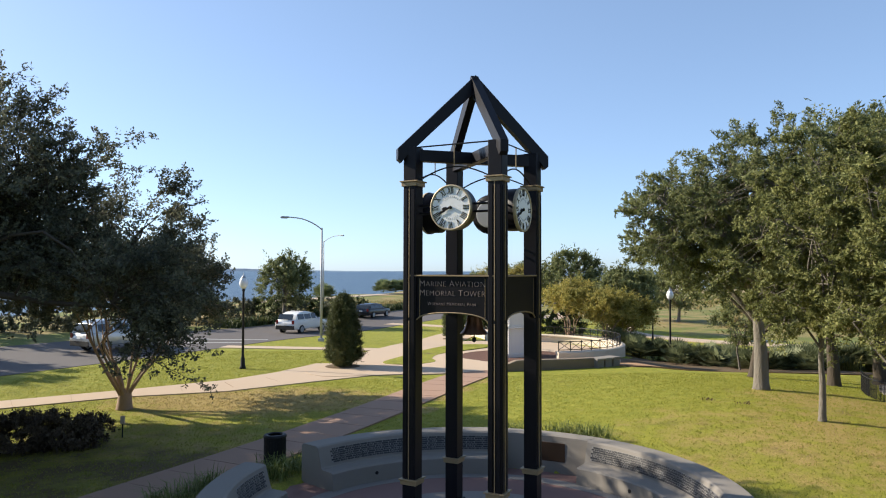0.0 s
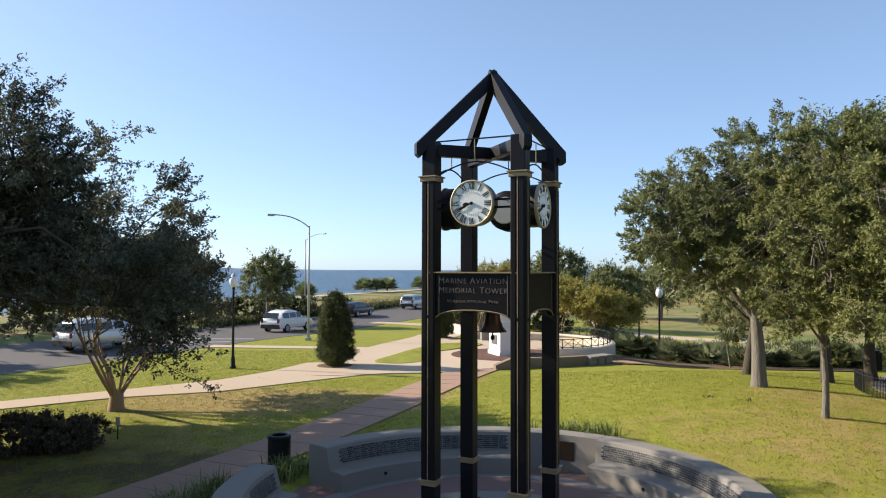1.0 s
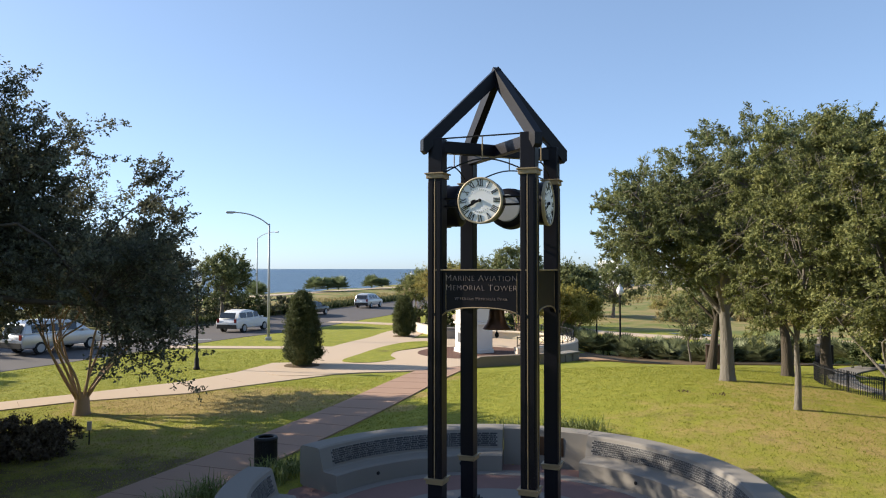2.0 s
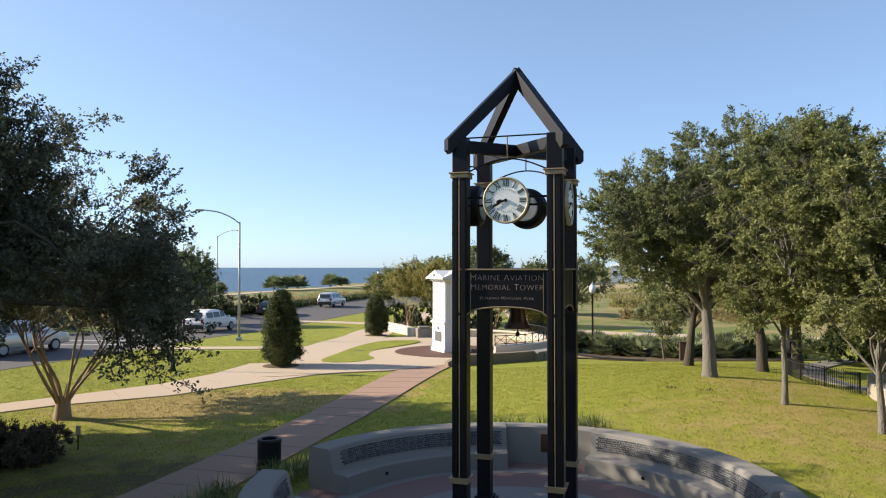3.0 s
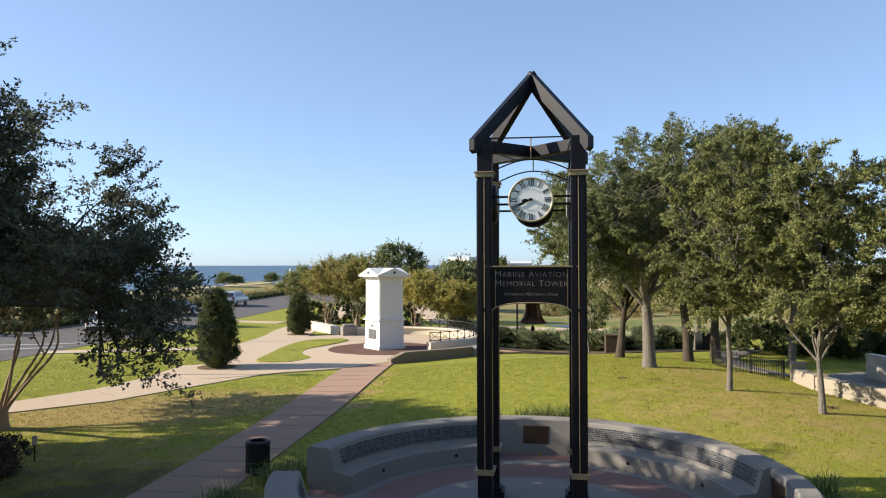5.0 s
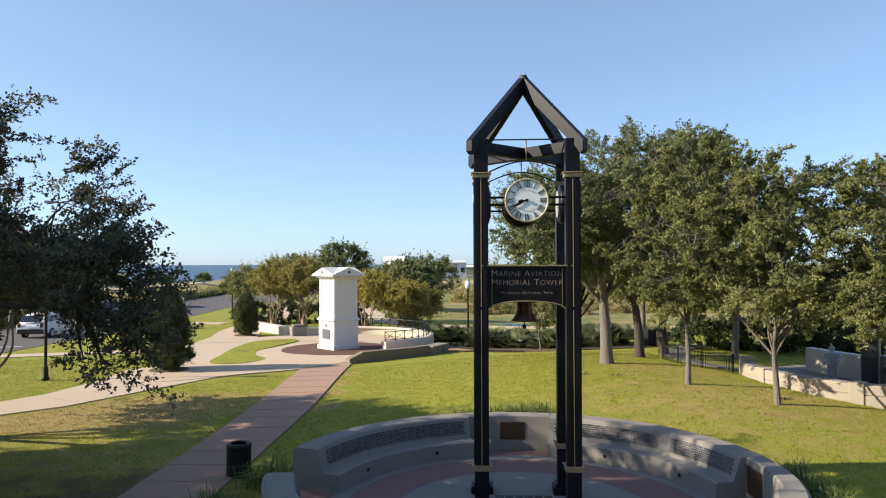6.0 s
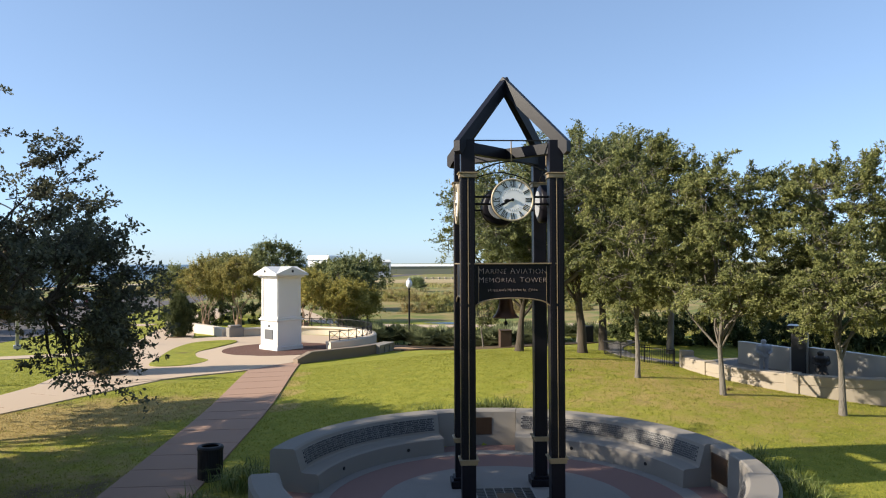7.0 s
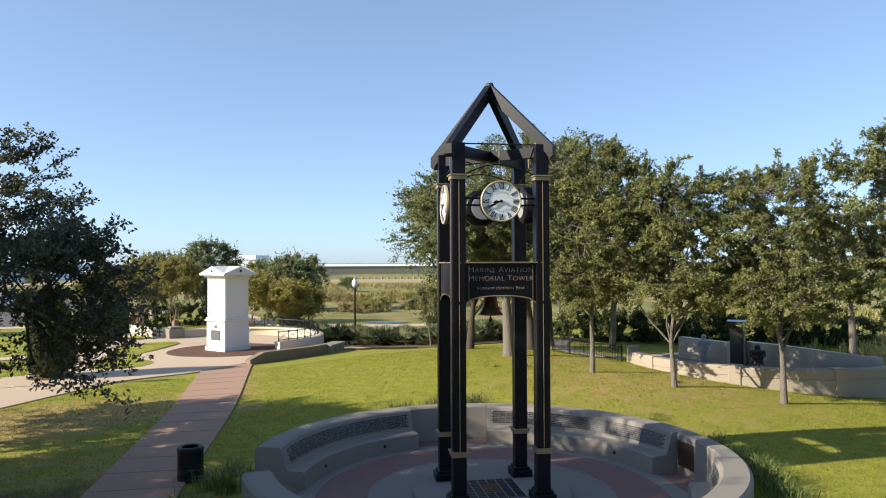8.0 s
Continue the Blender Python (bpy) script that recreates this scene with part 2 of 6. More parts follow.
M_CARSILVER = material("silver_car_paint", (0.50, 0.50, 0.50), (0.46, 0.46, 0.46), rough=0.28, metal=0.5, scale=1, bump=0, spec=0.6)
M_CARDARK = material("dark_car_paint", (0.02, 0.022, 0.028), (0.016, 0.017, 0.022), rough=0.2, scale=1, bump=0, spec=0.6)
M_RED = material("red_lamp", (0.16, 0.015, 0.015), (0.11, 0.01, 0.01), rough=0.2, bump=0)
M_OAK = leaf_material("oak_leaves", (0.074, 0.09, 0.038), (0.184, 0.204, 0.082), (0.325, 0.325, 0.138), 0.35)
M_OAKWARM = leaf_material("oak_leaves_warm", (0.078, 0.092, 0.032), (0.205, 0.218, 0.074), (0.355, 0.345, 0.132), 0.34)
M_DULL = leaf_material("olive_brown_leaves", (0.155, 0.148, 0.046), (0.31, 0.28, 0.088), (0.47, 0.37, 0.125), 0.42)
M_MYRTLE = leaf_material("dark_leaves", (0.064, 0.068, 0.048), (0.124, 0.13, 0.083), (0.22, 0.217, 0.132), 0.36)
M_AUTUMN = leaf_material("autumn_leaves", (0.18, 0.17, 0.045), (0.37, 0.33, 0.085), (0.54, 0.42, 0.13), 0.42)
M_CONIFER = leaf_material("conifer_sprays", (0.036, 0.048, 0.017), (0.08, 0.096, 0.031), (0.145, 0.15, 0.055), 0.25)
M_PURPLE = leaf_material("purple_hedge_leaves", (0.05, 0.038, 0.028), (0.105, 0.078, 0.054), (0.19, 0.15, 0.085), 0.25)
M_PALM = leaf_material("palm_leaves", (0.10, 0.13, 0.06), (0.2, 0.235, 0.11), (0.3, 0.32, 0.17), 0.3)
M_SHRUB = leaf_material("shrub_leaves", (0.03, 0.045, 0.016), (0.07, 0.09, 0.03), (0.14, 0.15, 0.06), 0.25)
M_PALMETTO = leaf_material("palmetto_leaves", (0.075, 0.09, 0.042), (0.155, 0.175, 0.085), (0.27, 0.28, 0.15), 0.25)
M_BLADE = leaf_material("grass_blades", (0.075, 0.105, 0.024), (0.17, 0.205, 0.055), (0.32, 0.33, 0.12), 0.3)
M_LAWNBLADE = leaf_material("lawn_blades", (0.16, 0.183, 0.023), (0.295, 0.293, 0.045), (0.41, 0.372, 0.09), 0.4)
M_STRAW = leaf_material("straw_blades", (0.13, 0.095, 0.03), (0.32, 0.235, 0.09), (0.5, 0.39, 0.19), 0.3)
M_DUNE = leaf_material("dune_grass_blades", (0.17, 0.15, 0.055), (0.33, 0.26, 0.11), (0.46, 0.36, 0.18), 0.35)
M_REED = leaf_material("marsh_grass_blades", (0.2, 0.2, 0.06), (0.38, 0.35, 0.12), (0.52, 0.44, 0.2), 0.4)


def water_material():
    m = bpy.data.materials.new("water")
    m.use_nodes = True
    n, ln = m.node_tree.nodes, m.node_tree.links
    b = n["Principled BSDF"]
    b.inputs["Base Color"].default_value = (0.035, 0.075, 0.12, 1)
    b.inputs["Roughness"].default_value = 0.35
    geo, mp, t, bp = n.new("ShaderNodeNewGeometry"), n.new("ShaderNodeMapping"), n.new("ShaderNodeTexNoise"), n.new("ShaderNodeBump")
    mp.inputs["Scale"].default_value = (0.5, 0.25, 1)
    mp.inputs["Rotation"].default_value = (0, 0, radians(25))
    t.inputs["Scale"].default_value, t.inputs["Detail"].default_value = 1.2, 6
    bp.inputs["Strength"].default_value, bp.inputs["Distance"].default_value = 1.0, 1.6
    ln.new(geo.outputs["Position"], mp.inputs["Vector"])
    ln.new(mp.outputs["Vector"], t.inputs["Vector"])
    ln.new(t.outputs["Fac"], bp.inputs["Height"])
    ln.new(bp.outputs["Normal"], b.inputs["Normal"])
    return m


M_WATER = water_material()


# ---- mesh helpers ----
def part(name, bm, mat, parent=None, label="", smooth=False):
    """Links a bmesh as one mesh object, under a thing where one is given."""
    me = bpy.data.meshes.new(name)
    bm.to_mesh(me)
    bm.free()
    return mesh_part(name, me, mat, parent, label, smooth)


def mesh_part(name, me, mat, parent=None, label="", smooth=False):
    me.materials.append(mat)
    if smooth:
        me.polygons.foreach_set("use_smooth", [True] * len(me.polygons))
    ob = new(name, me)
    if parent is not None:
        ob.parent = parent
    if label:
        tagged(ob, label)
    return ob


def empty(name, m, label, category, group="", kind=""):
    ob = new(name)
    ob.empty_display_size = 0.2
    ob.matrix_world = m
    return tagged(ob, label, category, group, kind)


def arrays(name, verts, faces):
    """A mesh from numpy arrays of corners and equal-sided faces."""
    verts, faces = np.asarray(verts, np.float32), np.asarray(faces, np.int32)
    me = bpy.data.meshes.new(name)
    k = faces.shape[1]
    me.vertices.add(len(verts))
    me.vertices.foreach_set("co", verts.ravel())
    me.loops.add(faces.size)
    me.loops.foreach_set("vertex_index", faces.ravel())
    me.polygons.add(len(faces))
    me.polygons.foreach_set("loop_start", np.arange(0, faces.size, k, dtype=np.int32))
    me.polygons.foreach_set("loop_total", np.full(len(faces), k, np.int32))
    me.update(calc_edges=True)
    me.validate()
    return me


def add_box(bm, sx, sy, sz, m=None, bevel=0.0, taper=1.0):
    """A box standing on z = 0 of the pose m, bevelled; taper scales its top."""
    made = bmesh.ops.create_cube(bm, size=1.0)["verts"]
    for v in made:
        k = taper if v.co.z > 0 else 1.0
        v.co = Vector((v.co.x * sx * k, v.co.y * sy * k, (v.co.z + 0.5) * sz))
    if bevel:
        edges = list({e for v in made for e in v.link_edges})
        made = list({v for f in bmesh.ops.bevel(bm, geom=edges, offset=bevel, segments=2, affect="EDGES", profile=0.5)["faces"] for v in f.verts} | {v for v in made if v.is_valid})
    if m is not None:
        bmesh.ops.transform(bm, matrix=m, verts=[v for v in made if v.is_valid])
    return bm


def box(sx, sy, sz, m=None, bevel=0.0, taper=1.0):
    return add_box(bmesh.new(), sx, sy, sz, m, bevel, taper)


def add_lathe(bm, profile, m=None, steps=24, cap=True):
    """Turns a profile of (radius, height) round z."""
    rings = []
    for r, z in profile:
        rings.append([bm.verts.new((r * math.cos(2 * math.pi * i / steps), r * math.sin(2 * math.pi * i / steps), z)) for i in range(steps)])
    for a, b in zip(rings, rings[1:]):
        for i in range(steps):
            bm.faces.new((a[i], a[(i + 1) % steps], b[(i + 1) % steps], b[i]))
    if cap:
        bm.faces.new(rings[0][::-1])
        bm.faces.new(rings[-1])
    if m is not None:
        bmesh.ops.transform(bm, matrix=m, verts=[v for r in rings for v in r])
    return bm


def lathe(profile, m=None, steps=24, cap=True):
    return add_lathe(bmesh.new(), profile, m, steps, cap)


def tube_arrays(points, radii, sides, verts, faces):
    """Adds a tapered tube through points to growing lists."""
    pts = [Vector(p) for p in points]
    base = len(verts)
    up = Vector((0.31, 0.17, 0.93)).normalized()
    for i, p in enumerate(pts):
        d = (pts[min(i + 1, len(pts) - 1)] - pts[max(i - 1, 0)]).normalized()
        a = d.cross(up)
        a = a.normalized() if a.length > 1e-4 else Vector((1, 0, 0))
        b = d.cross(a)
        for k in range(sides):
            w = 2 * math.pi * k / sides
            verts.append(tuple(p + (a * math.cos(w) + b * math.sin(w)) * radii[i]))
    for i in range(len(pts) - 1):
        for k in range(sides):
            k2 = (k + 1) % sides
            faces.append((base + i * sides + k, base + i * sides + k2, base + (i + 1) * sides + k2, base + (i + 1) * sides + k))


def rod(points, radius, sides=8):
    """A thin bar or pipe along points, as a bmesh."""
    v, f = [], []
    tube_arrays(points, [radius] * len(points), sides, v, f)
    bm = bmesh.new()
    vs = [bm.verts.new(p) for p in v]
    for q in f:
        bm.faces.new([vs[i] for i in q])
    bm.faces.new(vs[:sides])
    bm.faces.new(vs[-sides:][::-1])
    bmesh.ops.recalc_face_normals(bm, faces=bm.faces)
    return bm


def sweep(profile, centre, a0, a1, bevel=0.0, step=2.0):
    """A profile of (radius, z) corners swept round a centre from angle a0 to a1, with closed ends."""
    n = max(2, int(abs(a1 - a0) / step) + 1)
    bm = bmesh.new()
    rows = []
    for i in range(n + 1):
        w = radians(a0 + (a1 - a0) * i / n)
        rows.append([bm.verts.new((centre[0] + r * math.cos(w), centre[1] + r * math.sin(w), z)) for r, z in profile])
    k = len(profile)
    for a, b in zip(rows, rows[1:]):
        for i in range(k):
            bm.faces.new((a[i], a[(i + 1) % k], b[(i + 1) % k], b[i]))
    bm.faces.new(rows[0])
    bm.faces.new(rows[-1])
    bmesh.ops.recalc_face_normals(bm, faces=bm.faces)
    return bm


def smooth_line(points, per=6, closed=False):
    """A Catmull-Rom line through points."""
    p = [Vector(q).to_3d() if len(q) == 2 else Vector(q) for q in points]
    n, out = len(p), []
    for i in range(n if closed else n - 1):
        a, b, c, d = ((p[(i + k) % n] for k in (-1, 0, 1, 2)) if closed else (p[max(i - 1, 0)], p[i], p[i + 1], p[min(i + 2, n - 1)]))
        for j in range(per):
            t = j / per
            out.append(0.5 * (2 * b + (c - a) * t + (2 * a - 5 * b + 4 * c - d) * t * t + (3 * b - a - 3 * c + d) * t ** 3))
    if not closed:
        out.append(p[-1])
    return out


def step01(a, b, x):
    t = min(1.0, max(0.0, (x - a) / (b - a)))
    return t * t * (3 - 2 * t)


# ---- the lie of the land ----
TOWER = (0.6, 13.74)
YAW = -27.7
FLOOR = -0.2


def height(x, y):
    z = -0.2 + 0.36 * step01(18, 33, y)
    z += 0.99 * math.exp(-0.5 * (((x - 9.5) / 6.0) ** 2 + ((y - 21) / (7.2 if y < 21 else 6.4)) ** 2))
    z -= 0.72 * step01(31, 37.5, y) * step01(9.0, 13.0, x)
    sea = (x + 10) * -0.93 + (y - 135) * 0.367
    z += 0.8 * step01(-30, -8, sea) * (1 - step01(0, 10, sea)) - 5.0 * step01(0, 30, sea)
    # the road lies a little lower than the lawn
    z -= 0.25 * step01(46, 60, y) * (1 - step01(4, 14, x))
    return z


def ground_z(x, y):
    r = math.hypot(x - TOWER[0], y - TOWER[1])
    z = height(x, y)
    return z + (-0.45 - z) * (1 - step01(4.7, 5.05, r))


def spread(lo, hi, step, far):
    inner = list(np.arange(lo, hi + step / 2, step))
    out, d = [], step
    v = hi
    while v < far:
        d *= 1.35
        v += d
        out.append(v)
    low, d, v = [], step, lo
    while v > -far:
        d *= 1.35
        v -= d
        low.append(v)
    return np.array(low[::-1] + inner + out)


gx, gy = spread(-24, 26, 0.45, 4200), spread(-4, 60, 0.45, 4200)
gv = np.array([(x, y, ground_z(x, y)) for y in gy for x in gx])
nx = len(gx)
gf = np.array([(j * nx + i, j * nx + i + 1, (j + 1) * nx + i + 1, (j + 1) * nx + i) for j in range(len(gy) - 1) for i in range(nx - 1)])
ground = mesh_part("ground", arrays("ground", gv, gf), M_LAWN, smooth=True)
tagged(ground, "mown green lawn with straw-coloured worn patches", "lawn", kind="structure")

bm = bmesh.new()
bmesh.ops.create_grid(bm, x_segments=2, y_segments=2, size=4500)
water = part("water", bm, M_WATER)
water.location = (-1200, 2600, -2.0)
tagged(water, "calm blue bay water reaching the horizon", "water", kind="structure")


def strip(name, points, width, mat, label, category, lift=0.03, per=8, height_of=height, kerb=0.12):
    """A draped walk or road of even width with side faces that go into the ground."""
    line = smooth_line(points, per)
    bm = bmesh.new()
    rows = []
    m = 6
    for i, p in enumerate(line):
        d = (line[min(i + 1, len(line) - 1)] - line[max(i - 1, 0)]).normalized()
        side = Vector((d.y, -d.x, 0))
        row = []
        for k in range(m + 1):
            q = p + side * width * (k / m - 0.5)
            row.append(bm.verts.new((q.x, q.y, height_of(q.x, q.y) + lift)))
        lo0, lo1 = row[0].co.copy(), row[-1].co.copy()
        row = [bm.verts.new((lo0.x, lo0.y, lo0.z - kerb))] + row + [bm.verts.new((lo1.x, lo1.y, lo1.z - kerb))]
        rows.append(row)
    for a, b in zip(rows, rows[1:]):
        for k in range(len(a) - 1):
            bm.faces.new((a[k], a[k + 1], b[k + 1], b[k]))
    bmesh.ops.recalc_face_normals(bm, faces=bm.faces)
    ob = part(name, bm, mat)
    return tagged(ob, label, category, kind="structure")


def slab(name, points, mat, label, category, lift=0.05, per=6, kerb=0.12, straight=False):
    """A draped patch inside a smooth closed line, with side faces."""
    line = [Vector((*p, 0)) for p in points] if straight else smooth_line(points, per, True)
    bm = bmesh.new()
    ring = [bm.verts.new((p.x, p.y, height(p.x, p.y) + lift)) for p in line]
    low = [bm.verts.new((p.x, p.y, height(p.x, p.y) + lift - kerb)) for p in line]
    top = bm.faces.new(ring)
    for i in range(len(ring)):
        j = (i + 1) % len(ring)
        bm.faces.new((ring[i], low[i], low[j], ring[j]))
    bmesh.ops.triangulate(bm, faces=[top])
    bmesh.ops.recalc_face_normals(bm, faces=bm.faces)
    return tagged(part(name, bm, mat), label, category, kind="structure")


strip("road", [(-42, 0), (-30, 22), (-21.8, 36), (-17, 45.2), (-12.4, 55), (-8, 65.5), (-4, 75), (1.5, 88), (9, 105), (21, 130), (40, 160), (80, 210), (150, 290)], 9.2, M_ASPHALT, "grey asphalt road curving along the park", "road", 0.02, 10)
WALK_A = [(-24, 18.2), (-19.6, 22.3), (-15.7, 25.5), (-12.2, 27.5), (-8.9, 29.1), (-6.9, 30.6)]
EDGE_A = [(-24.4, 17.4), (-19.6, 21.3), (-15.3, 24.9), (-11.9, 26.85), (-8.4, 27.9), (-5.4, 29.9), (-3.0, 31.5), (-4.2, 35.6), (-6.25, 35.5), (-7.5, 32.4), (-9.1, 30.3), (-12.5, 28.1), (-16.0, 26.1), (-20.2, 22.7), (-25.0, 18.5)]
WALK_B = [(1.95, 32.8), (1.32, 31.5), (-1.66, 25.25), (-4.3, 20.5), (-5.96, 17.4), (-7.6, 14.0), (-9.6, 9), (-11, 3)]
slab("pavement_lawn_walk", EDGE_A, M_CONCRETE, "pale tan concrete walk across the lawn", "walk", 0.035, 1, straight=True)
strip("pavement_brick_walk", WALK_B, 1.98, M_BRICKPATH, "pinkish brick-paved walk leading to the memorial plaza", "walk", 0.04)


def joints(walk_ob, points, width, gap, lift, mat):
    """Narrow dark joints across a walk, each a piece of its own."""
    line, run, want = smooth_line(points, 24), 0.0, gap
    me = None
    for a, b in zip(line, line[1:]):
        run += (b - a).length
        if run < want:
            continue
        want += gap
        if me is None:
            me = bpy.data.meshes.new("joint")
            bm = box(width * 0.985, 0.006, 0.006)
            bm.to_mesh(me)
            bm.free()
            me.materials.append(mat)
        d = (b - a).normalized()
        z0, z1 = (height(b.x + d.y * k, b.y - d.x * k) + lift for k in (-width / 2, width / 2))
        ob = new("joint", me)
        ob.parent = walk_ob
        ob.matrix_local = pose(b.x, b.y, (z0 + z1) / 2 - 0.0025, 0, math.degrees(math.atan2(z0 - z1, width)), math.degrees(math.atan2(d.y, d.x)) - 90)


M_JOINT = material("dirty_joint", (0.25, 0.16, 0.115), (0.18, 0.115, 0.084), rough=0.95, scale=8, fine=60)
joints(scene.objects["pavement_lawn_walk"], WALK_A, 1.3, 1.9, 0.035, M_JOINT)
joints(scene.objects["pavement_brick_walk"], WALK_B, 1.98, 1.15, 0.04, M_JOINT)
strip("pavement_entry", [(-6.2, 18.0), (-5.0, 16.9), (-3.4, 15.9)], 2.1, M_PAVER, "red brick entry of the memorial plaza", "walk", 0.03, 6, lambda x, y: FLOOR - 0.02)
strip("pavement_shore_walk", [(-3.9, 34.0), (-3.3, 38.5), (-2.0, 43), (-0.15, 47.6), (1.3, 53.5), (4.0, 61), (9.0, 74), (16, 90)], 2.9, M_CONCRETE, "pale tan concrete walk beside the road", "walk", 0.04)
strip("pavement_road_link", [(-13.2, 43.2), (-9, 42.6), (-5, 42.0), (-1.8, 41.3)], 1.2, M_CONCRETE, "narrow concrete walk from the road", "walk", 0.038)
strip("pavement_ramp_link", [(-5.0, 65.2), (-2.2, 64.0), (1.2, 61.6)], 1.7, M_CONCRETE, "short concrete ramp between walk and road", "walk", 0.037)
slab("pavement_plaza", [(-5.2, 31.2), (-2.0, 31.6), (0.2, 31.7), (2.7, 32.7), (5.5, 33.0), (8.3, 34.7), (9.3, 38.0), (9.6, 42.0), (6.2, 46.6), (2.4, 46.9), (-0.4, 45.5), (-2.6, 40.5), (-4.4, 36.2), (-6.2, 33.2)], M_CONCRETE, "broad pale tan concrete paving round the marble monument", "paving", 0.05)
strip("pavement_fence_walk", [(15.9, 22.4), (15.9, 24.6), (16.9, 26.9), (19.0, 29.6), (23, 32)], 1.0, M_GREYSLAB, "grey walk behind the iron fence", "walk", 0.05)
strip("pavement_marsh_walk", [(20, 84), (17.5, 72), (16, 62), (19.5, 55), (27, 50), (36, 46)], 2.2, M_CONCRETE, "pale concrete walk winding past the marsh", "walk", 0.06)
strip("pavement_dune_walk", [(-24, 88), (-16, 106), (-10.5, 119), (0, 141), (14.5, 168), (34, 205)], 2.6, M_CONCRETE, "pale sandy walk along the shore bank", "walk", 0.08)
slab("grass_island", [(-2.95, 35.5), (-2.1, 38.3), (-0.8, 41.7), (0.8, 44.1), (2.7, 44.3), (2.85, 43.1), (1.25, 41.1), (-0.1, 39.4), (-0.55, 37.4), (-0.4, 35.8), (-1.6, 34.7)], M_LAWN, "small curved grass island in the paving", "lawn", 0.09, 6)
slab("bed_monument", [(3.9 + 3.0 * math.cos(i * math.pi / 10), 38.2 + 3.0 * math.sin(i * math.pi / 10)) for i in range(20)], M_MULCH, "round bed of dark red-brown mulch under the monument", "flower bed", 0.09, 2)
slab("bed_bark", [(8.7, 33.7), (10.5, 33.9), (13.0, 33.6), (16, 32.2), (20, 32), (24, 34), (22, 38), (17, 40.5), (13, 42), (9.5, 40.5), (8.6, 37)], M_MULCHRED, "rust-coloured bark mulch bed beside the lawn", "flower bed", 0.05, 5)
slab("bed_chips", [(8.5, 34.8), (9.9, 35.3), (12.2, 34.6), (14.0, 33.8), (12.4, 33.3), (10.3, 33.7), (8.6, 33.9)], M_CHIPS, "orange-tan wood chips at the end of the low wall", "flower bed", 0.07, 4)
for p, q in (((-20.2, 44.6), (-12.6, 45.6)), ((-19.0, 47.2), (-11.6, 47.6))):
    strip("road_marking", [p, ((p[0] + q[0]) / 2, (p[1] + q[1]) / 2), q], 0.35, M_LINE, "worn white line across the road", "road marking", 0.035)

# ---- the memorial plaza ----
def disc(name, r, z0, z1, mat, label, category, bevel=0.0):
    pr = [(r, z0), (r, z1 - bevel), (r - bevel, z1)] if bevel else [(r, z0), (r, z1)]
    ob = part(name, lathe(pr, steps=96), mat)
    ob.location = (*TOWER, 0)
    return tagged(ob, label, category, kind="structure")


disc("pavement_plaza_floor", 5.0, -0.4, FLOOR, M_PAVER, "round floor of red brick pavers", "paving")
ring = part("pavement_ring", sweep([(3.72, -0.3), (4.1, -0.3), (4.1, FLOOR + 0.006), (3.72, FLOOR + 0.006)], TOWER, 0, 359.9), M_GREYSLAB)
tagged(ring, "grey concrete band round the brick floor", "paving", kind="structure")
disc("pavement_inner", 2.62, -0.3, FLOOR + 0.01, M_GREYSLAB, "grey concrete disc round the tower base", "paving")
disc("pavement_plinth", 1.68, -0.3, FLOOR + 0.1, M_GREYSLAB, "raised round concrete plinth under the tower", "plinth", 0.02)

WALL_BENCH = [(5.12, -0.45), (5.12, 0.67), (5.06, 0.72), (4.60, 0.72), (4.55, 0.69), (4.42, 0.25), (4.39, 0.215), (4.07, 0.20), (4.03, 0.17), (4.0, FLOOR - 0.02), (4.0, -0.45)]
WALL_PLAIN = [(5.12, -0.45), (5.12, 0.67), (5.06, 0.72), (4.72, 0.72), (4.68, 0.69), (4.66, -0.45)]


def ring_wall(a0, a1, profile, label):
    ob = part("memorial_wall", sweep(profile, TOWER, a0, a1, step=1.5), M_STONE)
    return tagged(ob, label, "wall", "walls round the plaza")


WALLS = {
    "back": ring_wall(140, 77.7, WALL_BENCH, "curved grey cast-stone wall with bench and brick panel"),
    "plaque": ring_wall(77.5, 51.2, WALL_PLAIN, "plain curved cast-stone wall with a bronze plaque"),
    "east": ring_wall(51, -18.0, WALL_BENCH, "curved grey cast-stone wall with bench and brick panel"),
    "south": ring_wall(-18.2, -44.8, WALL_PLAIN, "plain curved cast-stone wall with a bronze plaque"),
    "south_bench": ring_wall(-45, -96, WALL_BENCH, "curved grey cast-stone wall with bench and brick panel"),
    "west": ring_wall(161.5, 236, WALL_BENCH, "curved grey cast-stone wall beside the entrance"),
}


def on_ring(r, a, z):
    w = radians(a)
    return Matrix.Translation((TOWER[0] + r * math.cos(w), TOWER[1] + r * math.sin(w), z)) @ Matrix.Rotation(w, 4, "Z")


for key, a, z, tall in (("plaque", 63.0, 0.08, 0.46), ("south", -22.8, -0.02, 0.58)):
    m = on_ring(4.675, a, z)
    part("plaque", box(0.05, 0.66, tall, m, 0.012), M_BRONZE, WALLS[key], "dark bronze plaque")


for key, angles in (("back", (122.5, 92.0)), ("east", (30.0, 0.4)), ("west", (175.0,))):
    for a in angles:
        part("bench_light", lathe([(0.042, 0.0), (0.042, 0.012), (0.024, 0.016)], on_ring(4.015, a, 0.0) @ pose(0, 0, 0, 0, -90, 0), 14), M_DARKMETAL, WALLS[key], "small round light set in the bench")


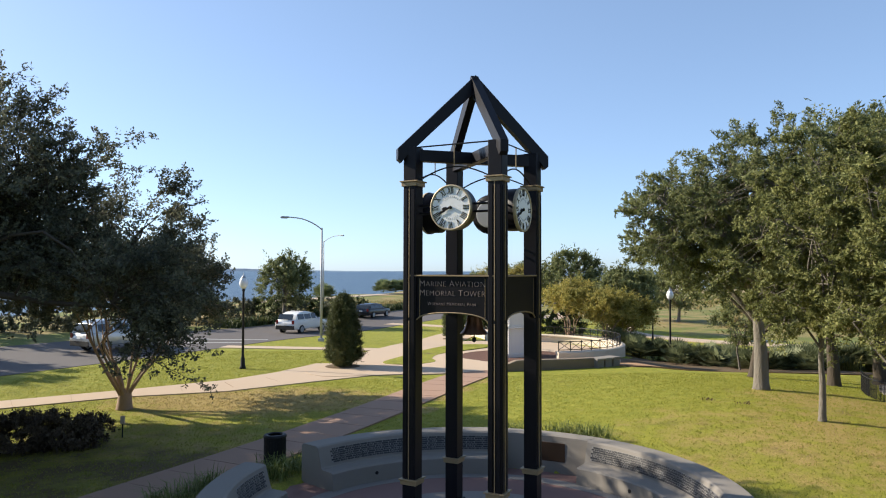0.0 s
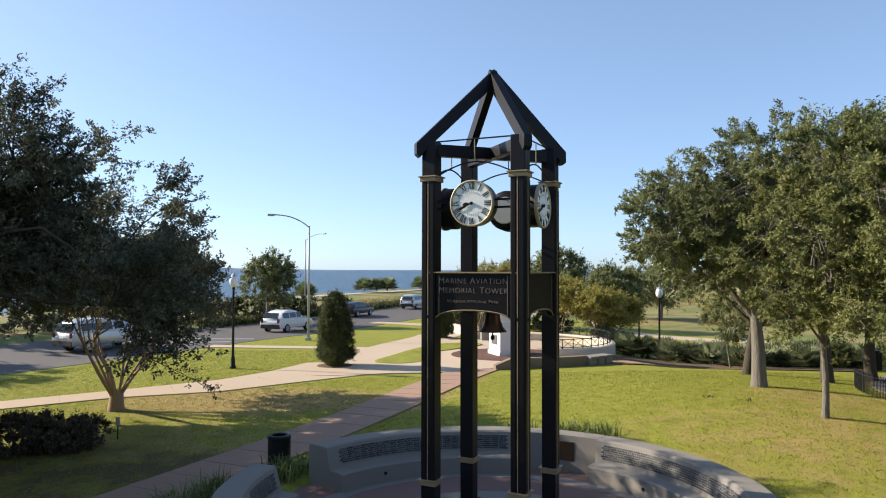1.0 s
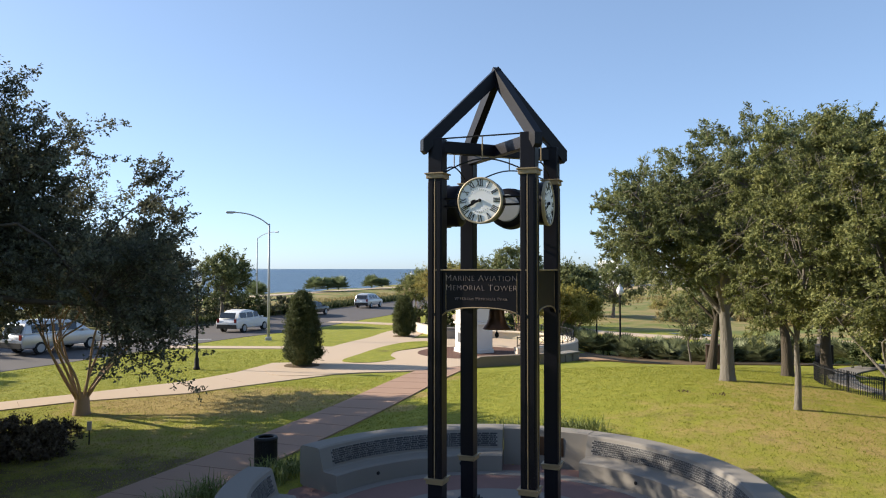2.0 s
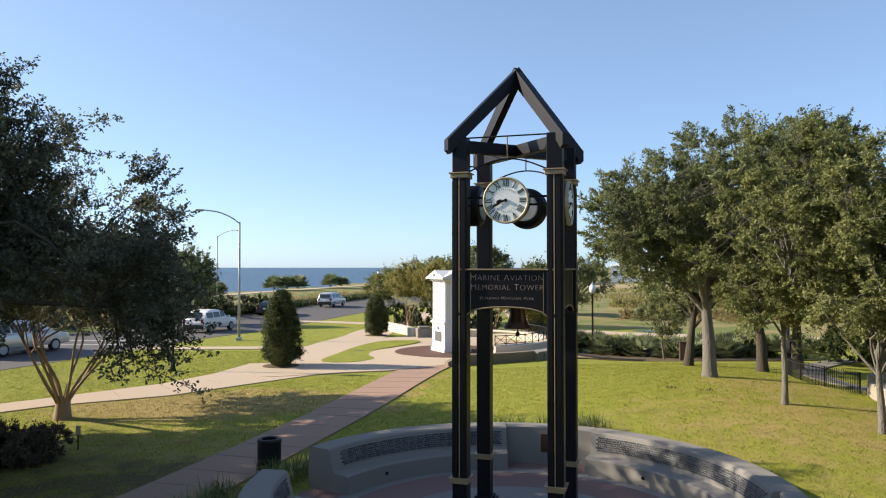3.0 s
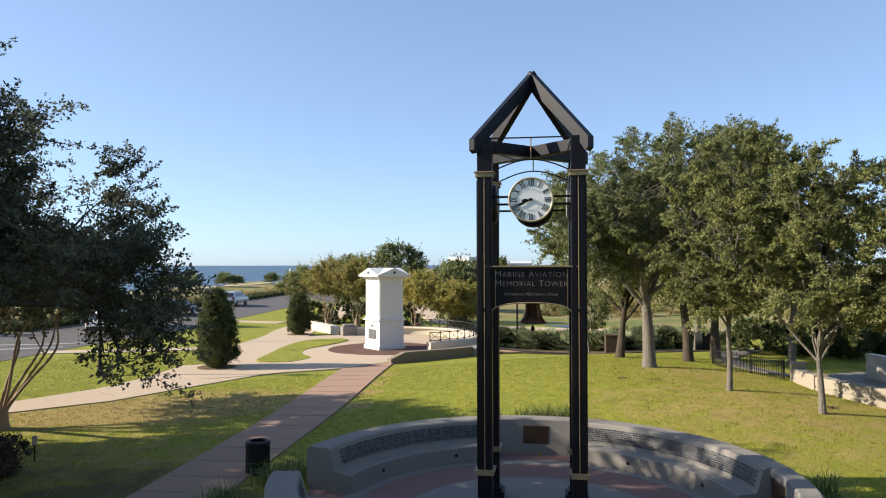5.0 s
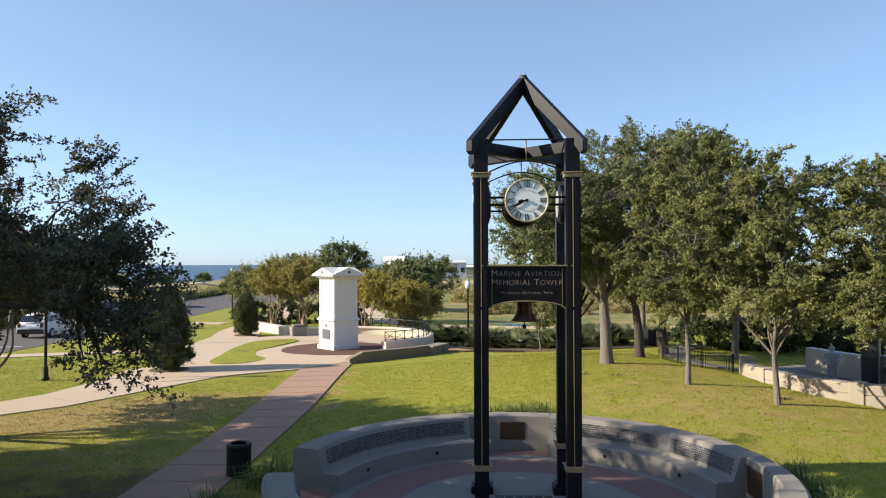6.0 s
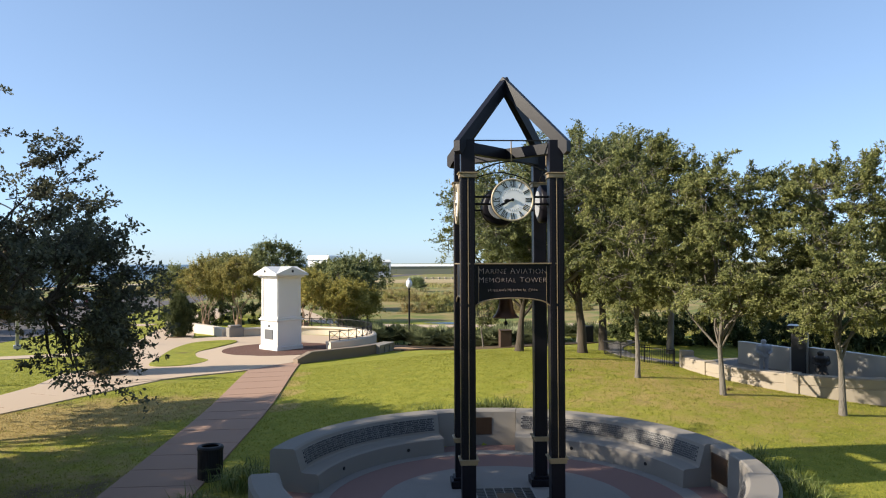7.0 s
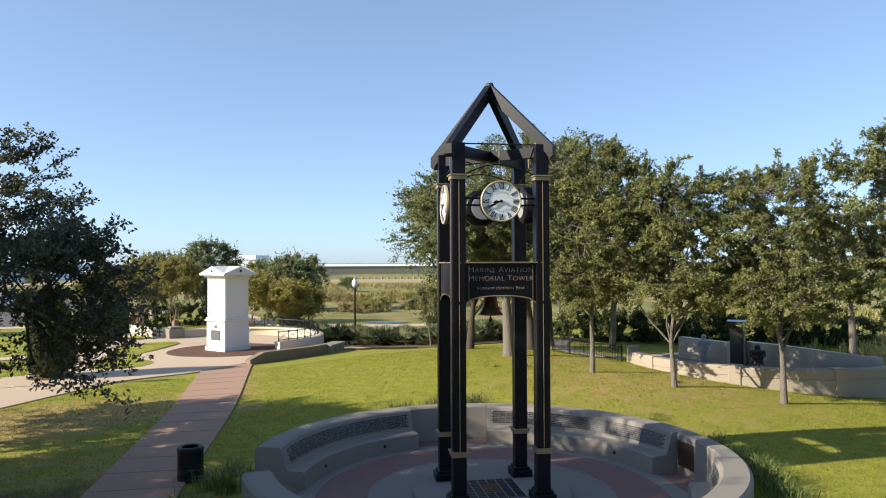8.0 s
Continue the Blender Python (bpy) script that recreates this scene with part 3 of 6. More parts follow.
# ---- the clock tower ----
def text_mesh(body, size, small=False, extrude=0.004, spacing=1.0, thin=0.0):
    cu = bpy.data.curves.new("text", "FONT")
    cu.body, cu.size, cu.align_x, cu.align_y, cu.extrude = body, size, "CENTER", "CENTER", extrude
    cu.space_character, cu.small_caps_scale, cu.resolution_u, cu.offset = spacing, 0.87, 3, thin
    if small:
        for c in cu.body_format:
            c.use_small_caps = True
    ob = bpy.data.objects.new("text", cu)
    scene.collection.objects.link(ob)
    me = bpy.data.meshes.new_from_object(ob.evaluated_get(bpy.context.evaluated_depsgraph_get()))
    bpy.data.objects.remove(ob)
    bpy.data.curves.remove(cu)
    return me


tower = empty("clock_tower", pose(*TOWER, 0, 0, 0, YAW), "black open-framed steel clock tower with gold trim and hip rafters", "clock tower")
HALF, COL, TOP = 0.86, 0.27, 7.10
for sx in (-1, 1):
    for sy in (-1, 1):
        at = Matrix.Translation((sx * HALF, sy * HALF, 0))
        col = part("column", box(COL, COL, TOP + 0.02, at @ pose(0, 0, -0.02), 0.012), M_BLACK, tower)
        part("boot", add_box(box(0.46, 0.46, 0.16, at @ pose(0, 0, -0.1), 0.02), 0.36, 0.36, 0.06, at @ pose(0, 0, 0.06), 0.015), M_BLACK, col, "black steel base boot")
        for zb in (0.86, 6.36):
            bmb = box(COL + 0.06, COL + 0.06, 0.08, at @ pose(0, 0, zb), 0.008)
            add_box(bmb, COL + 0.11, COL + 0.11, 0.025, at @ pose(0, 0, zb + 0.08), 0.005)
            part("band", bmb, M_GOLD, col, "gold-painted collar")
        for dx, dy in ((sx, 0), (0, sy)):
            off = COL / 2 + 0.006
            for z0, z1 in ((0.965, 3.87), (3.93, 6.36)):
                part("inlay", box(0.016 if dy else 0.014, 0.016 if dx else 0.014, z1 - z0, at @ pose(dx * off, dy * off, z0), 0.003), M_GOLD, col, "thin gold line")
            # flutes beside the gold line
            for s in (-1, 1):
                part("rib", box(0.07 if dy else 0.012, 0.07 if dx else 0.012, 5.3, at @ pose(dx * off + (s * 0.075 if dy else 0), dy * off + (s * 0.075 if dx else 0), 1.0), 0.003), M_BLACK, col)

# hip rafters from the peak over the column heads
for k in range(4):
    turn = Matrix.Rotation(radians(45 + 90 * k), 4, "Z")
    prof = [(0.0, 8.56), (1.53, 7.06), (1.53, 6.86), (1.46, 6.80), (1.38, 6.91), (0.0, 8.24)]
    bm = bmesh.new()
    w = 0.075
    a = [bm.verts.new((r, -w, z)) for r, z in prof]
    b = [bm.verts.new((r, w, z)) for r, z in prof]
    bm.faces.new(a), bm.faces.new(b[::-1])
    for i in range(6):
        bm.faces.new((a[i], b[i], b[(i + 1) % 6], a[(i + 1) % 6]))
    bmesh.ops.transform(bm, matrix=turn, verts=bm.verts)
    bmesh.ops.recalc_face_normals(bm, faces=bm.faces)
    part("rafter", bm, M_BLACK, tower)
for k in range(2):
    part("cross_beam", box(2.3, 0.16, 0.22, pose(0, 0, 6.84 + 0.002 * k, 0, 0, 45 + 90 * k), 0.01), M_BLACK, tower)
part("peak_block", box(0.13, 0.13, 0.3, pose(0, 0, 8.2, 0, 0, 45), 0.01), M_BLACK, tower)

NUMERALS = ("XII", "I", "II", "III", "IIII", "V", "VI", "VII", "VIII", "IX", "X", "XI")
STROKES = {"I": [(0.0, 0.0)], "V": [(-0.024, 0.0), (0.024, 0.0)], "X": [(-0.026, 0.026), (0.026, -0.026)]}


def numeral_mesh(body):
    """A Roman numeral of slim strokes with serifs; every stroke leans from its top to its foot."""
    bm, x = bmesh.new(), 0.0
    wide = {"I": 0.032, "V": 0.066, "X": 0.068}
    total = sum(wide[c] for c in body)
    for c in body:
        mid = x + wide[c] / 2 - total / 2
        for i, (top_x, foot_x) in enumerate(STROKES[c]):
            w = 0.0075 if c == "I" or i == 0 else 0.004
            q = [(mid + foot_x - w, -0.062), (mid + foot_x + w, -0.062), (mid + top_x + w, 0.062), (mid + top_x - w, 0.062)]
            lo, hi = ([bm.verts.new((px, py, pz)) for px, py in q] for pz in (-0.002, 0.004))
            bm.faces.new(hi)
            for k in range(4):
                bm.faces.new((lo[k], lo[(k + 1) % 4], hi[(k + 1) % 4], hi[k]))
            for end_x, end_y in ((top_x, 0.062), (foot_x, -0.062)):
                if c == "I" or abs(end_x) > 0.01:
                    add_box(bm, 0.028, 0.007, 0.006, pose(mid + end_x, end_y, -0.002))
        x += wide[c]
    me = bpy.data.meshes.new("numeral")
    bm.to_mesh(me)
    bm.free()
    return me


numeral_meshes = [numeral_mesh(t) for t in NUMERALS]
for me in numeral_meshes:
    me.materials.append(M_INK)
for k in range(4):
    side = Matrix.Rotation(radians(90 * k), 4, "Z")          # local -y is the outside of this face
    face = side @ Matrix.Translation((0, -HALF, 0))
    # sign panel with an arched lower edge
    bm = bmesh.new()
    x1 = HALF - COL / 2 + 0.004
    lower = [(x1 * (1 - i / 8), 3.89 + 0.14 * math.sin(math.pi / 2 * min(1, i / 8 * 1.15))) for i in range(17)]
    lower = [(x, 3.89 + 0.145 * max(0.0, 1 - (abs(x) / (x1 - 0.02)) ** 2.2) ** 0.5) for x, _ in lower]
    outline = [(-x1, 4.69), (x1, 4.69)] + lower
    fr = [bm.verts.new((x, -0.09, z)) for x, z in outline]
    bk = [bm.verts.new((x, 0.0, z)) for x, z in outline]
    bm.faces.new(fr), bm.faces.new(bk[::-1])
    for i in range(len(fr)):
        j = (i + 1) % len(fr)
        bm.faces.new((fr[i], bk[i], bk[j], fr[j]))
    bmesh.ops.recalc_face_normals(bm, faces=bm.faces)
    bmesh.ops.transform(bm, matrix=face, verts=bm.verts)
    sign = part("sign_panel", bm, M_BLACK, tower)
    part("trim", box(2 * x1 + 0.24, 0.05, 0.026, face @ pose(0, -0.115, 4.69), 0.004), M_GOLD, sign, "gold top moulding")
    part("arch_trim", rod([tuple(face @ Vector((x, -0.1, z))) for x, z in [(x1 + 0.12, 3.885)] + lower + [(-x1 - 0.12, 3.885)]], 0.014, 6), M_GOLD, sign, "gold arch moulding")
    for sx in (-1, 1):
        part("edge_line", box(0.008, 0.008, 0.7, face @ pose(sx * (x1 - 0.07), -0.093, 3.95)), M_GOLD, sign)
    if k == 0:
        for body, size, z in (("Marine Aviation", 0.158, 4.555), ("Memorial Tower", 0.158, 4.385), ("Veterans Memorial Park", 0.082, 4.19)):
            me = text_mesh(body, size, True, 0.003, 1.1, -size * 0.026)
            xs = [v.co.x for v in me.vertices]
            fit_to = (1.31, 1.31, 0.98)[(4.5 > z) + (4.3 > z)]
            me.transform(Matrix.Diagonal((fit_to / (max(xs) - min(xs)), 1, 1, 1)))
            spans = []
            for lo, hi in sorted((min(me.vertices[i].co.x for i in p.vertices), max(me.vertices[i].co.x for i in p.vertices)) for p in me.polygons):
                if spans and lo < spans[-1][1]:
                    spans[-1][1] = max(hi, spans[-1][1])
                else:
                    spans.append([lo, hi])
            # the widest gaps part the words
            gaps = sorted(sorted(range(1, len(spans)), key=lambda i: spans[i - 1][1] - spans[i][0])[:len(body.split()) - 1])
            runs = [(spans[a][0], spans[b - 1][1]) for a, b in zip([0] + gaps, gaps + [len(spans)])]
            for word, (lo, hi) in zip(body.upper().split(), runs):
                bm = bmesh.new()
                bm.from_mesh(me)
                bmesh.ops.delete(bm, geom=[v_ for v_ in bm.verts if not lo - 1e-4 <= v_.co.x <= hi + 1e-4], context="VERTS")
                ob = part("lettering", bm, M_LETTER, sign, "pale raised capitals reading " + word)
                ob.matrix_local = face @ pose(0, -0.093, z, 90, 0, 0)
    # drum clock between the columns
    at = face @ pose(0, -0.12, 5.93)
    drum = part("clock", lathe([(0.28, 0.30), (0.36, 0.285), (0.395, 0.25), (0.395, 0.03), (0.41, 0.0), (0.41, -0.02)], at @ pose(0, 0, 0, -90, 0, 0), 48), M_BLACK, tower, "black drum clock", True)
    bez = lathe([(0.416, 0.02), (0.416, -0.03), (0.408, -0.042), (0.386, -0.042), (0.378, -0.022), (0.378, 0.0)], at @ pose(0, 0, 0, -90, 0, 0), 48, False)
    part("bezel", bez, M_BEZEL, drum, "pale brass rim", True)
    part("rear_cover", lathe([(0.27, 0.302), (0.27, 0.314), (0.25, 0.318)], at @ pose(0, 0, 0, -90, 0, 0), 40), M_STEEL, drum, "pale grey rear cover")
    part("dial", lathe([(0.382, -0.015), (0.382, -0.022)], at @ pose(0, 0, 0, -90, 0, 0), 48), M_WHITE, drum, "white dial")
    front = at @ pose(0, -0.026, 0, 90, 0, 0)
    for i in range(12):
        a = radians(90 - 30 * i)
        ob = new("numeral", numeral_meshes[i])
        ob.parent = drum
        ob.matrix_local = front @ pose(0.312 * math.cos(a), 0.312 * math.sin(a), 0, 0, 0, -30 * i) @ Matrix.Diagonal((0.92, 0.92, 1, 1))
    for a, n0 in ((90, 9), (-90, 9)):
        for i in range(n0):
            w = radians(a + (i - n0 / 2 + 0.5) * 11)
            part("dial_mark", box(0.010, 0.026, 0.002, front @ pose(0.2 * math.cos(w), 0.2 * math.sin(w), 0, 0, 0, math.degrees(w) - 90)), M_STEEL, drum)
    for ang, ln, w_ in ((90 - 30 * 8.68, 0.2, 0.032), (90 - 6 * 41, 0.33, 0.022)):
        bm = box(ln, w_, 0.004, pose(ln / 2 - 0.03, 0, 0))
        add_box(bm, ln * 0.35, w_ * 2.0, 0.004, pose(ln * 0.55, 0, 0.001))
        bmesh.ops.transform(bm, matrix=front @ pose(0, 0, 0.008, 0, 0, ang), verts=bm.verts)
        part("clock_hand", bm, M_INK, drum)
    part("hub", lathe([(0.03, 0.0), (0.03, 0.02), (0.015, 0.025)], front, 12), M_INK, drum)
    for dz in (-0.07, 0.07):
        part("bracket", rod([tuple(face @ Vector((sx_ * 0.74, 0.02, 5.93 + dz))) for sx_ in (-1, 1)], 0.022, 6), M_BLACK, tower)
    arc = [(-0.74 + 1.48 * i / 16, 6.47 + 0.22 * math.sin(math.pi * i / 16)) for i in range(17)]
    part("arc_rod", rod([tuple(face @ Vector((x, 0, z))) for x, z in arc], 0.014, 6), M_DARKMETAL, tower)
    part("tie_rod", rod([tuple(face @ Vector((x, 0, 7.10))) for x in (-0.86, 0.86)], 0.014, 6), M_DARKMETAL, tower)
    part("drop_rod", rod([tuple(face @ Vector((0, 0, z))) for z in (6.69, 7.10)], 0.012, 6), M_GOLD, tower)
bell = empty("bell", pose(*TOWER, -0.05, 0, 0, YAW), "weathered bronze bell hanging inside the tower", "bell")
part("bell_body", lathe([(0.0, 4.10), (0.10, 4.09), (0.135, 4.03), (0.145, 3.93), (0.165, 3.82), (0.20, 3.73), (0.26, 3.66), (0.275, 3.64), (0.25, 3.635), (0.17, 3.75)], steps=32, cap=False), M_BELL, bell, "", True)
part("yoke", box(1.72, 0.1, 0.12, pose(0, 0, 4.09), 0.01), M_BLACK, bell)
part("clapper", lathe([(0.012, 3.9), (0.012, 3.58), (0.04, 3.55), (0.04, 3.5), (0.0, 3.47)], steps=10, cap=False), M_DARKMETAL, bell)


# ---- growing things ----
def leaf_quads(points, out_dir, face_dir, rng, length, width, corners=3):
    """One pointed leaf of three or four corners at every point, turned at random."""
    n = len(points)
    a = rng.normal(size=(n, 3)) + out_dir * 0.7
    a /= np.linalg.norm(a, axis=1, keepdims=True)
    nrm = rng.normal(size=(n, 3)) * 0.75 + face_dir + np.array((0, 0, 0.5))
    b = np.cross(a, nrm)
    b /= np.linalg.norm(b, axis=1, keepdims=True) + 1e-9
    l = length * rng.uniform(0.65, 1.3, (n, 1))
    w = width * rng.uniform(0.7, 1.25, (n, 1))
    if corners == 4:
        v = np.stack([points, points + a * l * 0.5 + b * w * 0.5, points + a * l, points + a * l * 0.5 - b * w * 0.5], axis=1)
        return v.reshape(-1, 3), np.arange(n * 4).reshape(-1, 4)
    v = np.stack([points - b * w * 0.5, points + b * w * 0.5, points + a * l], axis=1)
    return v.reshape(-1, 3), np.arange(n * 3).reshape(-1, 3)


def clump_centres(lobes, count, rng, core=0.5):
    vol = np.array([(l[3] * l[4] * l[5]) ** 0.62 for l in lobes])
    pick = rng.choice(len(lobes), count, p=vol / vol.sum())
    L = np.array(lobes)[pick]
    d = rng.normal(size=(count, 3))
    d /= np.linalg.norm(d, axis=1, keepdims=True)
    r = core + (1 - core) * rng.uniform(0, 1, (count, 1)) ** 0.6
    c = L[:, :3] + d * L[:, 3:6] * r
    hole = np.array([noise.noise(Vector(p) * 0.75) for p in c])
    keep = (hole > -0.22) | (r[:, 0] < core + 0.2)
    return c[keep], d[keep]


def crown_mesh(centres, out, rng, twigs=9, leaves=12, reach=0.75, leaf=(0.13, 0.06), droop=0.0):
    """Leaves along short twigs that fan out from every clump."""
    n = len(centres)
    size = rng.uniform(0.6, 1.25, (n, 1, 1))
    d = out[:, None, :] * 0.9 + rng.normal(size=(n, twigs, 3)) * 0.65 + np.array((0, 0, 0.25 - droop))
    d /= np.linalg.norm(d, axis=2, keepdims=True)
    ln = reach * rng.uniform(0.4, 1.0, (n, twigs, 1)) * size
    ln[:, 0] *= 1.7
    s = rng.uniform(0.1, 1.0, (n, twigs, leaves, 1))
    p = centres[:, None, None, :] + (d * ln)[:, :, None, :] * s + rng.normal(size=(n, twigs, leaves, 3)) * (0.03 + 0.03 * reach)
    p[..., 2] -= droop * 0.5 * (s[..., 0] * ln[:, :, None, 0]) ** 2
    flat = p.reshape(-1, 3)
    dd = np.broadcast_to(d[:, :, None, :], p.shape).reshape(-1, 3)
    face = np.broadcast_to(out[:, None, None, :], p.shape).reshape(-1, 3)
    return leaf_quads(flat, dd, face, rng, *leaf)


def spray_mesh(cen, out, rng, twigs, leaves, reach, leaf, v, f, droop=0.0, corners=3):
    """Feathery sprays: a bent shoot with side twigs set left and right, leaves along the twigs. Adds the shoots to v and f."""
    n = len(cen)
    up = np.array((0, 0, 1.0))
    out = np.column_stack([out[:, :2], np.maximum(out[:, 2], -0.65)])
    d = out + up * (0.3 - droop) + rng.normal(size=(n, 3)) * 0.42
    d /= np.linalg.norm(d, axis=1, keepdims=True)
    L = reach * rng.uniform(0.7, 1.8, (n, 1))
    u = np.cross(d, up + rng.normal(size=(n, 3)) * 0.3)
    u /= np.linalg.norm(u, axis=1, keepdims=True) + 1e-9
    w = np.cross(u, d)
    s = np.linspace(0.12, 1.0, twigs)[None, :, None] + rng.uniform(-0.04, 0.04, (n, twigs, 1))
    bend = (u * rng.normal(size=(n, 1)) * 0.15 - up * (0.1 + droop * 0.3)) * L
    start = cen[:, None, :] + (d * L)[:, None, :] * s + bend[:, None, :] * s * s
    side = np.where(np.arange(twigs) % 2, 1.0, -1.0)[None, :, None] * rng.uniform(0.5, 1.1, (n, twigs, 1))
    td = d[:, None, :] * 0.75 + u[:, None, :] * side + w[:, None, :] * rng.normal(size=(n, twigs, 1)) * 0.45
    td /= np.linalg.norm(td, axis=2, keepdims=True)
    tl = L[:, None, :] * 0.52 * (1.1 - 0.72 * s) * rng.uniform(0.55, 1.15, (n, twigs, 1))
    r = rng.uniform(0.05, 1.0, (n, twigs, leaves, 1))
    p = start[:, :, None, :] + (td * tl)[:, :, None, :] * r + rng.normal(size=(n, twigs, leaves, 3)) * 0.022
    for i in range(n):
        a, b, c = cen[i], cen[i] + d[i] * L[i] * 0.5 + bend[i] * 0.25, cen[i] + d[i] * L[i] + bend[i]
        tube_arrays([a, b, c], [0.012, 0.008, 0.003], 3, v, f)
    a, b = start[:, ::2], (start + td * tl)[:, ::2]
    q = np.stack([a - up * 0.004, a + up * 0.004, b + up * 0.002, b - up * 0.002], 2).reshape(-1, 3)
    k = len(v)
    v += [tuple(x) for x in q]
    f += [(k + i, k + i + 1, k + i + 2, k + i + 3) for i in range(0, len(q), 4)]
    face = np.broadcast_to(out[:, None, None, :] * 0.9, p.shape).reshape(-1, 3)
    return leaf_quads(p.reshape(-1, 3), np.broadcast_to(td[:, :, None, :], p.shape).reshape(-1, 3), face, rng, *leaf, corners)


def tree(name, x, y, label, lobes, trunk, fork, seed, mats, clumps=230, twigs=9, leaves=12, reach=0.8, leaf=(0.13, 0.065), stems=1, lean=(0, 0), group="", droop=0.0, core=0.5, limbs=26, spray=False, plumes=0, corners=3, outward=0.0, upright=1.0):
    """A tapered trunk, limbs out to the crown's clumps, and a crown of single leaves. Lobes: centre and half-sizes of the crown's masses."""
    rng = np.random.default_rng(seed)
    z = ground_z(x, y) - 0.06
    root = empty(name, pose(x, y, z), label, "tree", group)
    lobes = [tuple(map(float, l)) for l in lobes]
    if spray:
        # sprays stand in tufts, with gaps between the tufts
        node, fan = clump_centres(lobes, clumps // 4, rng, core)
        cen = np.repeat(node, 4, axis=0) + rng.normal(size=(len(node) * 4, 3)) * reach * 0.3
        away = cen - np.array((0, 0, max(l[2] for l in lobes) * 0.6))
        away /= np.linalg.norm(away, axis=1, keepdims=True)
        out = np.repeat(fan, 4, axis=0) * (1 - 0.6 * outward) + away * outward + rng.normal(size=(len(node) * 4, 3)) * 0.4
        out /= np.linalg.norm(out, axis=1, keepdims=True)
    else:
        cen, out = clump_centres(lobes, clumps, rng, core)
    keep = cen[:, 2] > fork * 0.75
    cen, out = cen[keep], out[keep]
    v, f = [], []
    heads = []
    top = max(l[2] for l in lobes)
    for s in range(stems):
        if stems == 1:
            end, start = (lean[0], lean[1], top * 0.8), (0, 0, 0)
            mid = (lean[0] * 0.35 + rng.normal() * 0.08, lean[1] * 0.35 + rng.normal() * 0.08, fork)
        else:
            w = 2 * math.pi * s / stems + 0.4
            fan_out, bow = rng.uniform(0.5, 1.6) * upright, rng.normal() * 0.3
            at_w = lambda r, z, k=0.0: (r * math.cos(w + k), r * math.sin(w + k), z)
            start, end = at_w(0.09, 0.0), at_w(0.6 + 1.4 * upright, top * rng.uniform(0.75, 0.95), bow)
        if stems == 1:
            line = smooth_line([start, tuple(0.5 * (np.array(start) + np.array(mid)) + rng.normal(size=3) * (0.03, 0.03, 0)), mid, tuple(0.5 * (np.array(mid) + np.array(end)) + rng.normal(size=3) * 0.15), end], 4)
        else:
            line = smooth_line([start, at_w(0.13, fork * 0.2), at_w(0.16 + 0.34 * fan_out, fork * 0.52, bow * 0.4), at_w(fan_out, fork * rng.uniform(0.9, 1.05), bow), at_w(0.5 * fan_out + 0.9, fork * 0.5 + top * 0.4, -bow * 0.3), end], 4)
        n = len(line)
        rad = [trunk * (1.0 - 0.82 * (i / (n - 1)) ** 1.15) * (1 + 0.22 * math.exp(-p.z * 7)) for i, p in enumerate(line)]
        tube_arrays(line, rad, 10 if stems == 1 else 7, v, f)
        heads += [(p, r) for p, r in zip(line, rad) if p.z > fork * 0.85]
    if stems > 4:
        stool = [(0.0, 0.0, -0.05), (0.01, 0.0, 0.25), (0.02, 0.01, 0.75)]
        tube_arrays(stool, [0.31, 0.25, 0.2], 12, v, f)
    order = rng.permutation(len(cen))
    ends = []
    for i in [j for j in order if cen[j][2] > fork + 1.2][:limbs]:
        c = Vector(cen[i])
        p0, r0 = heads[int(rng.integers(0, max(1, len(heads) * 2 // 3)))]
        span = (c - p0).length
        mid1 = p0.lerp(c, 0.35) + Vector((0, 0, 0.14 * span)) + Vector(rng.normal(size=3) * 0.07 * span)
        mid2 = p0.lerp(c, 0.7) + Vector((0, 0, 0.08 * span)) + Vector(rng.normal(size=3) * 0.07 * span)
        line = smooth_line([p0, mid1, mid2, c], 3)
        r1 = min(r0 * 0.6, 0.035 + 0.018 * (c - p0).length)
        tube_arrays(line, [r1 * (1 - 0.8 * k / (len(line) - 1)) for k in range(len(line))], 5, v, f)
        ends += [(p, r1 * 0.4) for p in line[2:]]
    pts = np.array([tuple(p) for p, _ in ends])
    for i in order[limbs:limbs + (420 if spray else 110)]:
        c = Vector(cen[i])
        k = int(np.argmin(((pts - cen[i]) ** 2).sum(1)))
        p0, r0 = ends[k]
        line = [p0, p0.lerp(c, 0.5) + Vector(rng.normal(size=3) * 0.1), c]
        tube_arrays(line, [r0 * 0.7, r0 * 0.5, 0.008], 4, v, f)
    if spray:
        leaves, leaf = (leaves * 8 // 5, (leaf[0] * 0.86, leaf[1] * 0.86)) if corners == 3 else (leaves, leaf)
        lv, lf = spray_mesh(cen, out, rng, twigs, leaves, reach, leaf, v, f, droop, corners)
        if plumes:
            # longer shoots that break the outline
            far = np.argsort(-(np.linalg.norm(cen[:, :2], axis=1) + 0.8 * np.maximum(cen[:, 2] - top * 0.7, 0) + rng.uniform(0, 1.5, len(cen))))[:plumes]
            pv, pf = spray_mesh(cen[far], out[far], rng, twigs + 5, leaves + 1, reach * 1.3, leaf, v, f, droop, corners)
            lv, lf = np.concatenate([lv, pv]), np.concatenate([lf, pf + len(lv)])
    else:
        lv, lf = crown_mesh(cen, out, rng, twigs, leaves * 8 // 5, reach, (leaf[0] * 0.9, leaf[1] * 0.9), droop)
    mesh_part("trunk", arrays("trunk", v, f), mats[0], root, "", True)
    mesh_part("crown", arrays("crown", lv, lf), mats[1], root)
    return root


